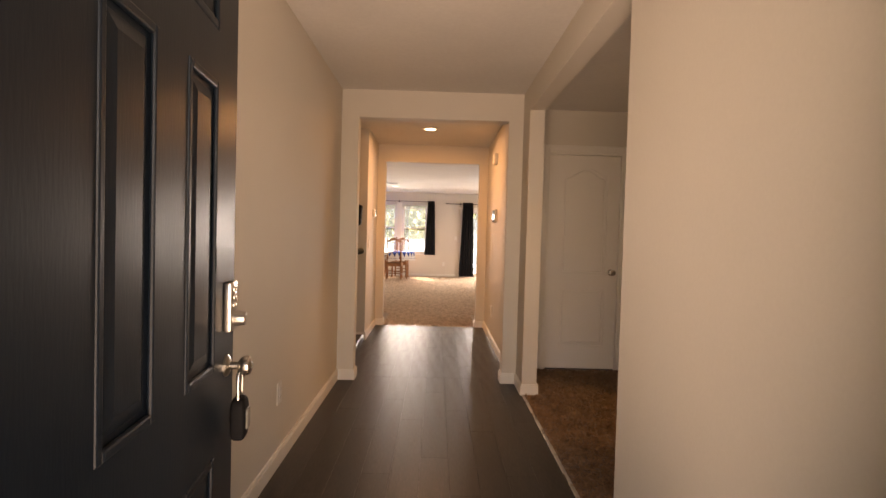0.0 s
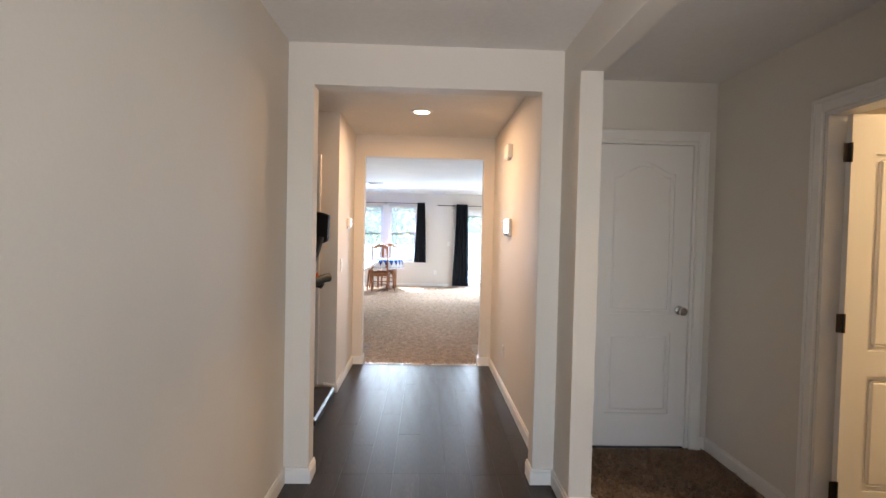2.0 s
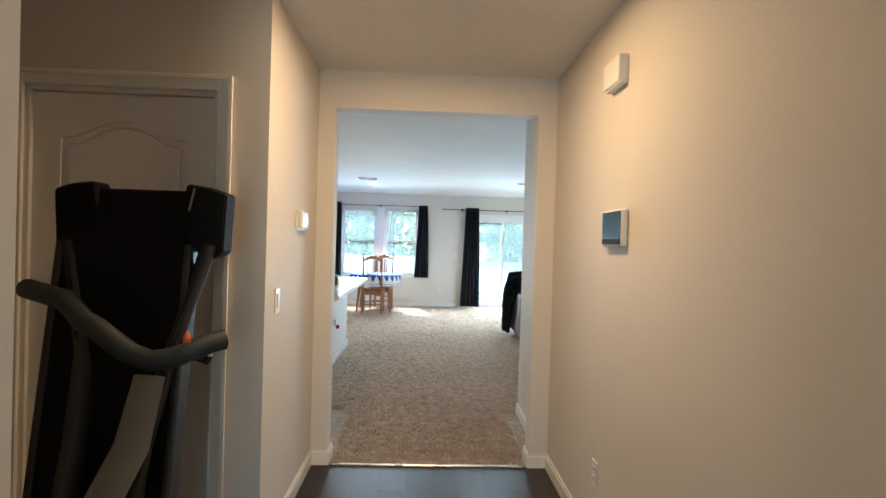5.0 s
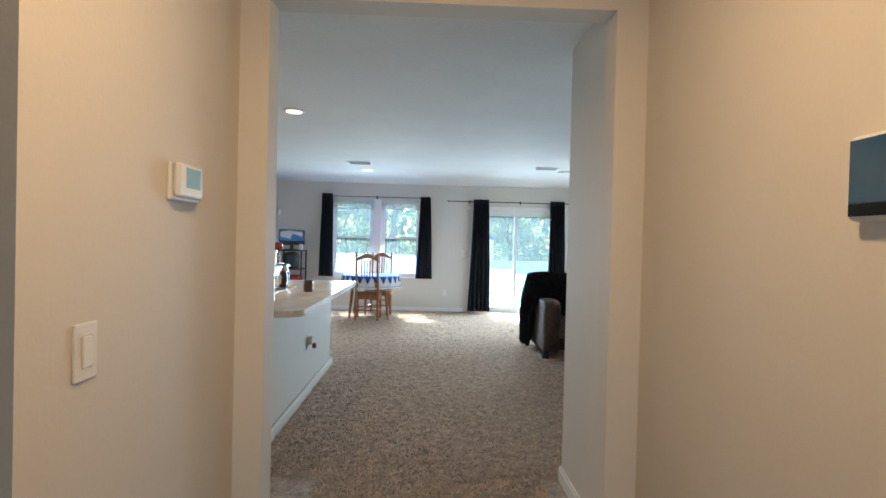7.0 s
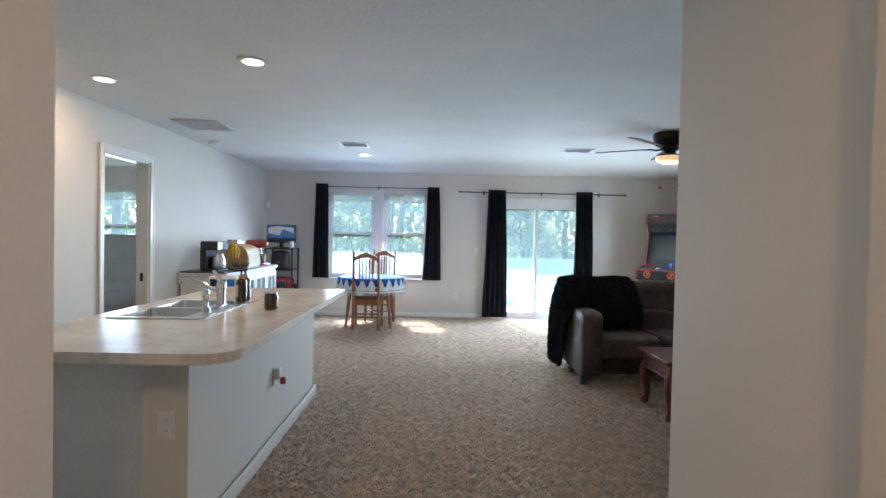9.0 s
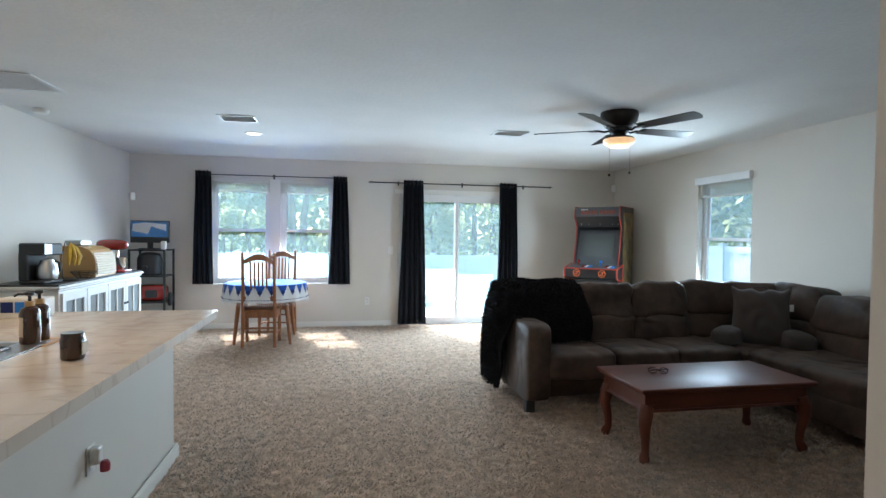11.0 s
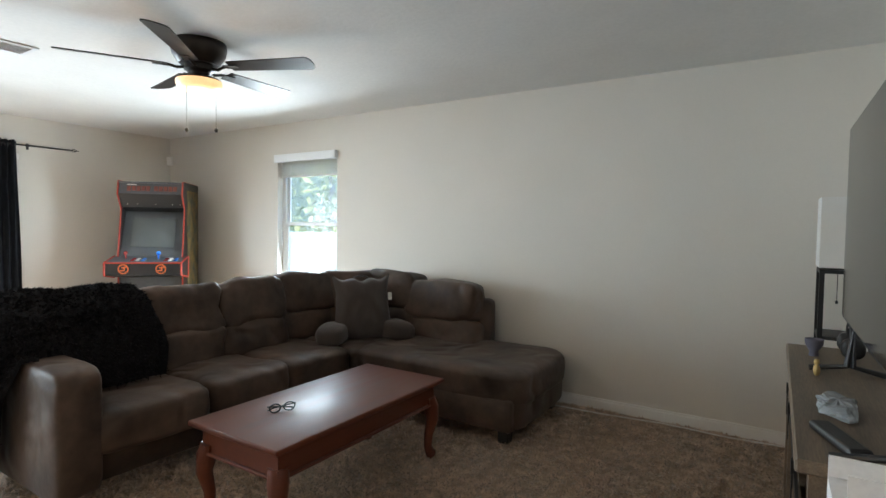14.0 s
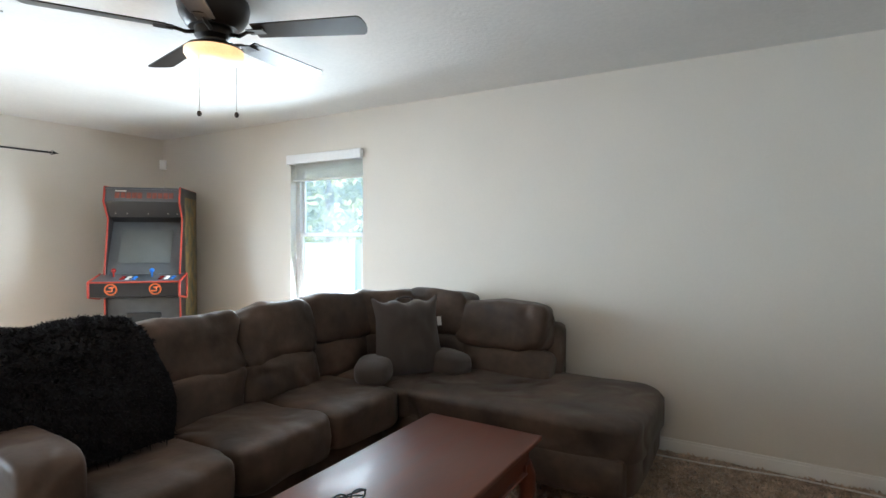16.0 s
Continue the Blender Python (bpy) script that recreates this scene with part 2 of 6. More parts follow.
M = {
    "wall": mat("wall_paint", (0.68, 0.635, 0.57), 0.7, var=0.025, scale=1.2, grain=90, bump=0.13, dist=0.003, gvar=0.015),
    "ceiling": mat("ceiling_texture", (0.74, 0.72, 0.69), 0.85, var=0.03, scale=2, grain=38, bump=0.4, dist=0.005, gvar=0.03),
    "trim": mat("trim_paint", (0.80, 0.78, 0.74), 0.35, var=0.02, scale=3, grain=60, bump=0.08, gvar=0.01),
    "door": mat("door_paint", (0.80, 0.78, 0.75), 0.4, var=0.02, scale=2, grain=200, bump=0.12, stretch=(1, 1, 0.1), gvar=0.01),
    "vinyl": mat("vinyl_plank", (0.052, 0.044, 0.039), 0.40, spec=0.20, var=0.28, scale=5, grain=45, bump=0.12, stretch=(4, 0.4, 1), gvar=0.34, rand=0.2, rvar=0.2),
    "joint": mat("plank_joint", (0.02, 0.017, 0.015), 0.8),
    "carpet": mat("carpet_pile", (0.50, 0.41, 0.33), 0.95, var=0.2, scale=14, grain=55, bump=1.0, dist=0.03, gvar=0.35, sheen=0.2),
    "tuft": leaf_mat("carpet_tuft", (0.64, 0.51, 0.40), 0.4, 1.2, 0.34, 16, 160),
    "brown_carpet": mat("brown_carpet_pile", (0.24, 0.155, 0.095), 0.95, var=0.2, scale=14, grain=55, bump=1.0, dist=0.03, gvar=0.35, sheen=0.2),
    "brown_tuft": leaf_mat("brown_carpet_tuft", (0.34, 0.225, 0.145), 0.3, 1.1, 0.18, 16, 160),
    "front_door": mat("front_door_paint", (0.008, 0.015, 0.024), 0.34, spec=0.22, var=0.1, scale=3, grain=150, bump=0.15, stretch=(1, 1, 0.15), rvar=0.1),
    "nickel": mat("satin_nickel", (0.55, 0.52, 0.48), 0.28, 1.0, var=0.05, grain=200, bump=0.05),
    "chrome": mat("chrome", (0.75, 0.75, 0.76), 0.12, 1.0, var=0.02, bump=0.0, rvar=0.04),
    "steel": mat("brushed_steel", (0.55, 0.55, 0.55), 0.3, 1.0, var=0.06, grain=180, bump=0.08, stretch=(1, 8, 1)),
    "bronze": mat("dark_bronze", (0.035, 0.028, 0.024), 0.38, 0.6, var=0.15, grain=80, bump=0.1),
    "black": mat("black_plastic", (0.018, 0.018, 0.019), 0.45, var=0.1, grain=250, bump=0.1),
    "black_metal": mat("black_metal", (0.02, 0.02, 0.02), 0.5, 0.3, var=0.1, grain=120, bump=0.1),
    "rubber": mat("black_belt", (0.008, 0.008, 0.009), 0.7, spec=0.15, var=0.2, grain=300, bump=0.3),
    "grey_plastic": mat("grey_plastic", (0.23, 0.22, 0.20), 0.5, var=0.08, grain=200, bump=0.1),
    "teal_grip": mat("foam_grip", (0.030, 0.042, 0.045), 0.55, var=0.1, grain=220, bump=0.3),
    "orange": mat("orange_plastic", (0.75, 0.16, 0.04), 0.4, var=0.05),
    "white_plastic": mat("white_plastic", (0.76, 0.74, 0.70), 0.4, var=0.02, bump=0.03, gvar=0.01),
    "screen": mat("dark_screen", (0.008, 0.010, 0.009), 0.09, spec=0.25, var=0.05, bump=0.0, rvar=0.02),
    "curtain": mat("curtain_cloth", (0.017, 0.019, 0.024), 0.9, spec=0.15, var=0.15, scale=12, grain=400, bump=0.3, sheen=0.0),
    "counter": mat("laminate_marble", (0.72, 0.66, 0.58), 0.22, var=0.05, scale=2.5, grain=7, bump=0.0, gvar=0.05, second=(0.62, 0.54, 0.46), stretch=(2.4, 0.7, 1)),
    "sofa": mat("suede_sofa", (0.102, 0.066, 0.049), 0.55, spec=0.35, var=0.34, scale=4, grain=22, bump=0.3, dist=0.008, gvar=0.14, sheen=0.06, rvar=0.16),
    "throw": mat("fur_throw", (0.017, 0.017, 0.020), 0.9, spec=0.15, var=0.2, scale=14, grain=90, bump=0.8, dist=0.01, gvar=0.3),
    "pillow": mat("grey_pillow", (0.058, 0.045, 0.040), 0.85, var=0.12, scale=8, grain=300, bump=0.3, sheen=0.2),
    "cherry": mat("cherry_wood", (0.13, 0.032, 0.015), 0.42, spec=0.42, var=0.12, scale=3, grain=30, bump=0.04, stretch=(0.6, 6, 6), gvar=0.10, coat=0.05),
    "oak": mat("oak_wood", (0.33, 0.125, 0.04), 0.38, var=0.18, scale=5, grain=40, bump=0.1, stretch=(6, 6, 0.7), gvar=0.15),
    "rustic": mat("rustic_wood", (0.20, 0.145, 0.10), 0.5, var=0.2, scale=4, grain=35, bump=0.2, stretch=(0.5, 6, 6), gvar=0.25),
    "bread": mat("bamboo", (0.58, 0.35, 0.13), 0.4, var=0.1, scale=5, grain=60, bump=0.1, stretch=(1, 8, 1)),
    "red": mat("red_enamel", (0.30, 0.018, 0.014), 0.2, var=0.05, bump=0.0, coat=0.5),
    "yellow": mat("banana_skin", (0.75, 0.46, 0.04), 0.5, var=0.15, scale=20),
    "amber": mat("amber_glass", (0.05, 0.018, 0.008), 0.12, var=0.05, bump=0.0, coat=0.6),
    "label": mat("paper_label", (0.72, 0.64, 0.52), 0.7, var=0.05),
    "blue": mat("blue_cloth", (0.02, 0.10, 0.45), 0.85, var=0.1, grain=300, bump=0.3),
    "navy": mat("navy_cloth", (0.012, 0.03, 0.16), 0.85, var=0.1, grain=300, bump=0.3),
    "cloth": mat("white_cloth", (0.72, 0.73, 0.74), 0.85, var=0.05, grain=300, bump=0.3),
    "blueplastic": mat("blue_plastic", (0.02, 0.18, 0.62), 0.35, var=0.05),
    "frost": mat("lamp_glass", (0.85, 0.75, 0.6), 0.4, emit=(1.0, 0.56, 0.24), power=0.12, bump=0.0),
    "glow": mat("lamp_lens", (0.9, 0.85, 0.8), 0.5, emit=(1.0, 0.86, 0.66), power=0.9, bump=0.0),
    "shade": mat("lamp_shade", (0.72, 0.70, 0.66), 0.85, var=0.04, scale=3, grain=260, bump=0.25),
    "carton": mat("white_carton", (0.78, 0.77, 0.77), 0.6, var=0.03, scale=3, grain=80, bump=0.08),
    "vinylwhite": mat("white_vinyl", (0.80, 0.80, 0.80), 0.4, var=0.03, scale=1, bump=0.0),
    # Darker and bluer than white_vinyl, so the fence doesn't blow out.
    "fence": mat("bluish_grey_vinyl", (0.52, 0.56, 0.58), 0.5, var=0.06, scale=1.5, grain=40, bump=0.05),
    "grass": mat("grass", (0.10, 0.15, 0.035), 0.9, var=0.3, scale=0.8, grain=30, bump=0.6, dist=0.03, gvar=0.3),
    "concrete": mat("concrete", (0.25, 0.24, 0.225), 0.85, var=0.1, scale=2, grain=60, bump=0.3, gvar=0.1),
    "bark": mat("pine_bark", (0.16, 0.105, 0.07), 0.9, var=0.25, scale=6, grain=25, bump=0.8, dist=0.02, stretch=(1, 1, 0.3), gvar=0.2),
    "needle": leaf_mat("pine_needle", (0.10, 0.12, 0.065), 0.6, 3.6),
    "leaf": leaf_mat("broad_leaf", (0.12, 0.13, 0.060), 0.6, 4.0),
    "siding": mat("pale_siding", (0.62, 0.62, 0.60), 0.7, var=0.05),
    "roof": mat("grey_roof", (0.20, 0.20, 0.20), 0.9, var=0.15, grain=50),
    "cover": mat("grill_cover", (0.16, 0.15, 0.19), 0.7, var=0.15, scale=5, grain=60, bump=0.4),
    "duvet": mat("duvet", (0.62, 0.62, 0.64), 0.9, var=0.08, scale=6, grain=200, bump=0.4),
    # The pale veil on both panes imitates the bright haze outside.
    "pane": glass_mat("window_pane", (0.97, 0.99, 1.0), 0.012, haze=0.065),
    "hazy_pane": glass_mat("hazy_window_pane", (0.97, 0.99, 1.0), 0.012, haze=0.20, haze_colour=(0.85, 0.95, 1.0)),
    "cabinet_glass": mat("cabinet_glass", (0.30, 0.33, 0.35), 0.1, var=0.1, bump=0.0),
    "arcade_black": mat("arcade_side", (0.022, 0.02, 0.02), 0.4, var=0.2, scale=8),
    "arcade_grey": mat("arcade_panel", (0.10, 0.105, 0.11), 0.4, var=0.12, scale=7),
    "crt": mat("tube_screen", (0.12, 0.13, 0.125), 0.15, var=0.05, bump=0.0),
    "red_trim": mat("red_moulding", (0.42, 0.045, 0.025), 0.4, var=0.05),
    "faded_red": mat("faded_red_print", (0.30, 0.075, 0.05), 0.5, var=0.2, scale=25),
    "art": mat("side_art", (0.30, 0.19, 0.05), 0.5, var=0.45, scale=9, second=(0.03, 0.05, 0.05)),
    "blind": mat("blind_slat", (0.70, 0.67, 0.62), 0.5, var=0.03),
    "vent": mat("vent_paint", (0.66, 0.66, 0.66), 0.45, var=0.03),
    # Near-black colour for the shade inside openings that aren't cut out.
    "dark": mat("gap_shade", (0.02, 0.02, 0.02), 0.9),
    "buffet": mat("buffet_paint", (0.74, 0.74, 0.73), 0.4, var=0.03, grain=90, bump=0.06),
    "slate": mat("dark_top", (0.035, 0.034, 0.035), 0.4, var=0.2),
    "tvlit": mat("lit_screen", (0.01, 0.02, 0.04), 0.2, emit=(0.10, 0.32, 0.75), power=0.03, bump=0.0),
    # Blue colour and faint glow imitate a reflection on the unlit alarm screen.
    "panelreflection": mat("panel_reflection", (0.012, 0.05, 0.085), 0.1, emit=(0.05, 0.22, 0.36), power=0.01, bump=0.0),
    "lcd": mat("lcd_display", (0.25, 0.4, 0.42), 0.2, emit=(0.25, 0.5, 0.55), power=0.02, bump=0.0),
    "plum": mat("plum_liquid", (0.35, 0.03, 0.05), 0.3),
    "amberfur": mat("gold_figure", (0.6, 0.42, 0.16), 0.35, 0.3),
}


def add_veins(m, colour):
    """Thin drifting veins over a material's own colour."""
    n, l = m.node_tree.nodes, m.node_tree.links
    b = n["Principled BSDF"]
    base = b.inputs["Base Color"].links[0].from_socket
    tc, mp, t, r, mix = n.new("ShaderNodeTexCoord"), n.new("ShaderNodeMapping"), n.new("ShaderNodeTexNoise"), n.new("ShaderNodeValToRGB"), n.new("ShaderNodeMix")
    mp.inputs["Rotation"].default_value, mp.inputs["Scale"].default_value = (0, 0, 0.6), (1.3, 3.4, 1)
    t.inputs["Scale"].default_value, t.inputs["Detail"].default_value, t.inputs["Distortion"].default_value = 1.7, 7.0, 0.8
    c = r.color_ramp
    c.elements[0].position, c.elements[1].position = 0.46, 0.54
    c.elements[0].color = c.elements[1].color = (0, 0, 0, 1)
    c.elements.new(0.50).color = (0.32, 0.32, 0.32, 1)
    mix.data_type = "RGBA"
    l.new(tc.outputs["Object"], mp.inputs[0])
    l.new(mp.outputs[0], t.inputs["Vector"])
    l.new(t.outputs["Fac"], r.inputs[0])
    l.new(r.outputs[0], mix.inputs["Factor"])
    l.new(base, mix.inputs[6])
    mix.inputs[7].default_value = (*colour, 1)
    l.new(mix.outputs[2], b.inputs["Base Color"])


add_veins(M["counter"], (0.40, 0.29, 0.22))


def add_creases(m, scale, dist, strength):
    """Long soft creases chained before a material's own fine relief."""
    n, l = m.node_tree.nodes, m.node_tree.links
    b = n["Principled BSDF"]
    own = b.inputs["Normal"].links[0].from_node
    tc, t, bp = n.new("ShaderNodeTexCoord"), n.new("ShaderNodeTexNoise"), n.new("ShaderNodeBump")
    t.noise_type = "RIDGED_MULTIFRACTAL"
    t.inputs["Scale"].default_value, t.inputs["Detail"].default_value, t.inputs["Distortion"].default_value = scale, 3.0, 0.7
    bp.inputs["Strength"].default_value, bp.inputs["Distance"].default_value = strength, dist
    bp.invert = True
    l.new(tc.outputs["Object"], t.inputs["Vector"])
    l.new(t.outputs["Fac"], bp.inputs["Height"])
    l.new(bp.outputs[0], own.inputs["Normal"])


add_creases(M["sofa"], 4.0, 0.05, 0.8)
add_creases(M["pillow"], 5.0, 0.012, 0.35)


# ---- mesh building ----
class Build:
    """Gathers boxes, rods, lathed and blown shapes into one mesh."""

    def __init__(self):
        self.bm = bmesh.new()

    def take(self, other, m=None):
        if m is not None:
            bmesh.ops.transform(other, matrix=m, verts=other.verts)
        me = bpy.data.meshes.new("tmp")
        other.to_mesh(me)
        other.free()
        self.bm.from_mesh(me)
        bpy.data.meshes.remove(me)
        return self

    def box(self, x0, x1, y0, y1, z0, z1, bevel=0.0, m=None, seg=1):
        b = bmesh.new()
        bmesh.ops.create_cube(b, size=1)
        for v in b.verts:
            v.co = Vector((x0 + (v.co.x + 0.5) * (x1 - x0), y0 + (v.co.y + 0.5) * (y1 - y0), z0 + (v.co.z + 0.5) * (z1 - z0)))
        if bevel:
            bmesh.ops.bevel(b, geom=list(b.edges), offset=bevel, segments=seg, affect="EDGES", profile=0.5)
        return self.take(b, m)

    def lathe(self, profile, x=0, y=0, z=0, n=20, m=None):
        b = bmesh.new()
        rings = []
        for r, h in profile:
            rings.append([b.verts.new((x + r * math.cos(2 * math.pi * i / n), y + r * math.sin(2 * math.pi * i / n), z + h)) for i in range(n)])
        for a, c in zip(rings, rings[1:]):
            for i in range(n):
                b.faces.new((a[i], a[(i + 1) % n], c[(i + 1) % n], c[i]))
        b.faces.new(rings[0][::-1])
        b.faces.new(rings[-1])
        bmesh.ops.recalc_face_normals(b, faces=b.faces)
        return self.take(b, m)

    def rod(self, p0, p1, r, r1=None, n=10):
        p0, p1 = Vector(p0), Vector(p1)
        d = p1 - p0
        m = Matrix.Translation(p0) @ d.to_track_quat("Z", "Y").to_matrix().to_4x4()
        return self.lathe([(r, 0), (r if r1 is None else r1, d.length)], n=n, m=m)

    def tube(self, points, radii, n=8, flat=1.0):
        pts = [Vector(p) for p in points]
        b = bmesh.new()
        rings = []
        for i, p in enumerate(pts):
            d = (pts[min(i + 1, len(pts) - 1)] - pts[max(i - 1, 0)]).normalized()
            q = d.to_track_quat("Z", "Y").to_matrix() if i == 0 else last_d.rotation_difference(d).to_matrix() @ q
            last_d = d
            r = radii[i] if isinstance(radii, (list, tuple)) else radii
            rings.append([b.verts.new(p + q @ Vector((r * math.cos(2 * math.pi * k / n), flat * r * math.sin(2 * math.pi * k / n), 0))) for k in range(n)])
        for a, c in zip(rings, rings[1:]):
            for k in range(n):
                b.faces.new((a[k], a[(k + 1) % n], c[(k + 1) % n], c[k]))
        b.faces.new(rings[0][::-1])
        b.faces.new(rings[-1])
        bmesh.ops.recalc_face_normals(b, faces=b.faces)
        return self.take(b)

    def blob(self, c, s, e=0.45, nu=28, nv=16, m=None, rough=0.0, seed=0.0, freq=5.0):
        """A rounded box: a superellipsoid of half sizes s at c, uneven by rough metres."""
        b = bmesh.new()

        def p(v, k):
            return math.copysign(abs(v) ** k, v)
        rows = []
        for j in range(nv + 1):
            w = -math.pi / 2 + math.pi * j / nv
            ring = []
            for i in range(nu):
                u = 2 * math.pi * i / nu
                q = Vector((s[0] * p(math.cos(w), e) * p(math.cos(u), e), s[1] * p(math.cos(w), e) * p(math.sin(u), e), s[2] * p(math.sin(w), e)))
                if rough:
                    q += q.normalized() * rough * (noise.noise(q * freq + Vector((seed, seed * 2, 0))) + 0.45 * noise.noise(q * freq * 2.8 + Vector((seed * 3, 1, seed))))
                ring.append(b.verts.new(q + Vector(c)))
            rows.append(ring)
        for a, d in zip(rows, rows[1:]):
            for i in range(nu):
                b.faces.new((a[i], a[(i + 1) % nu], d[(i + 1) % nu], d[i]))
        bmesh.ops.remove_doubles(b, verts=b.verts, dist=1e-5)
        bmesh.ops.recalc_face_normals(b, faces=b.faces)
        return self.take(b, m)

    def prism(self, outline, z0, z1, m=None, bevel=0.0):
        b = bmesh.new()
        f = b.faces.new([b.verts.new((x, y, z0)) for x, y in outline])
        ext = bmesh.ops.extrude_face_region(b, geom=[f])
        for v in ext["geom"]:
            if isinstance(v, bmesh.types.BMVert):
                v.co.z = z1
        bmesh.ops.recalc_face_normals(b, faces=b.faces)
        if bevel:
            bmesh.ops.bevel(b, geom=list(b.edges), offset=bevel, segments=1, affect="EDGES")
        return self.take(b, m)

    def sheet(self, fn, nu, nv, m=None, thick=0.0):
        b = bmesh.new()
        g = [[b.verts.new(fn(i / nu, j / nv)) for i in range(nu + 1)] for j in range(nv + 1)]
        for j in range(nv):
            for i in range(nu):
                b.faces.new((g[j][i], g[j][i + 1], g[j + 1][i + 1], g[j + 1][i]))
        if thick:
            bmesh.ops.recalc_face_normals(b, faces=b.faces)
            bmesh.ops.solidify(b, geom=list(b.faces), thickness=thick)
        return self.take(b, m)

    def done(self, name, material, parent=None, smooth=False, m=None):
        me = bpy.data.meshes.new(name)
        if m is not None:
            bmesh.ops.transform(self.bm, matrix=m, verts=self.bm.verts)
        self.bm.to_mesh(me)
        self.bm.free()
        me.materials.append(M[material] if isinstance(material, str) else material)
        if smooth:
            me.polygons.foreach_set("use_smooth", [True] * len(me.polygons))
            me.set_sharp_from_angle(angle=radians(42 if smooth is True else smooth))
        ob = new(name, me)
        if parent:
            ob.parent = parent
        return ob


def thing(name, m, label, category, group=""):
    ob = new(name)
    ob.empty_display_size = 0.05
    ob.matrix_world = m
    return tagged(ob, label, category, group)


def setting(ob, label, category):
    return tagged(ob, label, category, kind="structure")


# ---- structure ----
H = 2.44
FAR, RIGHT, LEFT, TVW = 14.97, 4.25, -2.925, 7.75


def wall(name, boxes, label="beige painted drywall wall with light orange peel"):
    b = Build()
    for q in boxes:
        b.box(*q)
    return setting(b.done(name, "wall"), label, "wall")


wall("wall_front", [(-0.86, -0.47, 0.05, 0.2, 0, H), (0.64, 0.89, 0.05, 0.2, 0, H), (-0.47, 0.64, 0.05, 0.2, 2.06, H)])
# Side walls out of view, added to close the porch.
wall("wall_porch", [(-1.7, -1.6, -2.6, 0.05, -0.2, 2.5), (1.6, 1.7, -2.6, 0.05, -0.2, 2.5)], "unseen plain side wall added beside the front step")
wall("wall_foyer_west", [(-0.86, -0.745, 0.2, 4.02, 0, H)])
wall("wall_foyer_east", [(0.775, 0.89, 0.2, 1.555, 0, H), (0.775, 0.89, 3.70, 4.02, 0, H), (0.775, 0.89, 1.555, 3.70, 2.235, H)])
wall("wall_opening_1", [(-2.7, -0.605, 4.02, 4.14, 0, H), (0.655, 0.89, 4.02, 4.14, 0, H), (-0.605, 0.655, 4.02, 4.14, 2.212, H)])
wall("wall_nook_west", [(-2.815, -2.7, 4.02, 5.805, 0, H)])
wall("wall_nook_north", [(-2.7, -1.74, 5.69, 5.805, 0, H), (-0.95, -0.735, 5.69, 5.805, 0, H), (-1.74, -0.95, 5.69, 5.805, 2.0, H)])
wall("wall_hall_west", [(-0.85, -0.735, 5.805, 6.71, 0, H)])
wall("wall_hall_east", [(0.745, 0.86, 4.14, TVW - 0.115, 0, H)])
wall("wall_opening_2", [(LEFT, -0.63, 6.71, 6.83, 0, H), (0.628, 0.745, 6.71, 6.83, 0, H), (-0.63, 0.628, 6.71, 6.83, 2.207, H)])
wall("wall_side_north", [(0.89, 1.11, 4.53, 4.645, 0, H), (1.81, 2.045, 4.53, 4.645, 0, H), (1.11, 1.81, 4.53, 4.645, 2.05, H)])
wall("wall_side_east", [(1.93, 2.045, 0.9, 2.78, 0, H), (1.93, 2.045, 3.57, 4.53, 0, H), (1.93, 2.045, 2.78, 3.57, 2.035, H)])
wall("wall_side_south", [(0.89, 2.045, 0.785, 0.9, 0, H)])
wall("wall_bath", [(2.045, 4.2, 1.4, 1.515, 0, H), (2.045, 4.2, 4.53, 4.645, 0, H), (4.2, 4.3, 1.4, 4.645, 0, H)], "warm lit painted wall of the side room")
wall("wall_television", [(0.745, RIGHT + 0.15, TVW - 0.115, TVW, 0, H)])
wall("wall_east", [(RIGHT, RIGHT + 0.15, TVW, 12.03, 0, H), (RIGHT, RIGHT + 0.15, 12.91, FAR, 0, H), (RIGHT, RIGHT + 0.15, 12.03, 12.91, 0, 0.62), (RIGHT, RIGHT + 0.15, 12.03, 12.91, 2.08, H)])
wall("wall_north", [(-6.6, -6.3, FAR, FAR + 0.15, 0, H), (-6.3, -4.7, FAR, FAR + 0.15, 0, 0.8), (-6.3, -4.7, FAR, FAR + 0.15, 2.1, H), (-4.7, -1.88, FAR, FAR + 0.15, 0, H),
                    (-1.88, -0.19, FAR, FAR + 0.15, 0, 0.65), (-1.88, -0.19, FAR, FAR + 0.15, 2.14, H), (-0.19, 0.76, FAR, FAR + 0.15, 0, H),
                    (0.76, 2.56, FAR, FAR + 0.15, 1.985, H), (2.56, RIGHT + 0.15, FAR, FAR + 0.15, 0, H)])
wall("wall_west", [(LEFT - 0.115, LEFT, 6.71, 10.62, 0, H), (LEFT - 0.115, LEFT, 11.36, FAR, 0, H), (LEFT - 0.115, LEFT, 10.62, 11.36, 2.045, H)])
wall("wall_bedroom", [(-6.6, LEFT - 0.115, 8.4, 8.5, 0, H), (-6.7, -6.6, 8.4, FAR + 0.15, 0, H)])

b = Build()
b.box(-6.7, RIGHT + 0.15, 0.05, FAR + 0.15, H, H + 0.1)
setting(b.done("ceiling", "ceiling"), "white knockdown textured ceiling", "ceiling")
# Unseen slab, added to keep the high sky's light off the foyer walls.
setting(Build().box(-1.7, 1.7, -3.2, 0.05, 2.5, 2.6).done("ceiling_porch", "ceiling"), "unseen slab added over the front step to block the sky", "ceiling")
b = Build()
b.box(-6.7, RIGHT + 0.15, 0.05, FAR + 0.15, -0.15, -0.012)
setting(b.done("floor_slab", "joint"), "dark subfloor under the planks and carpet", "floor")


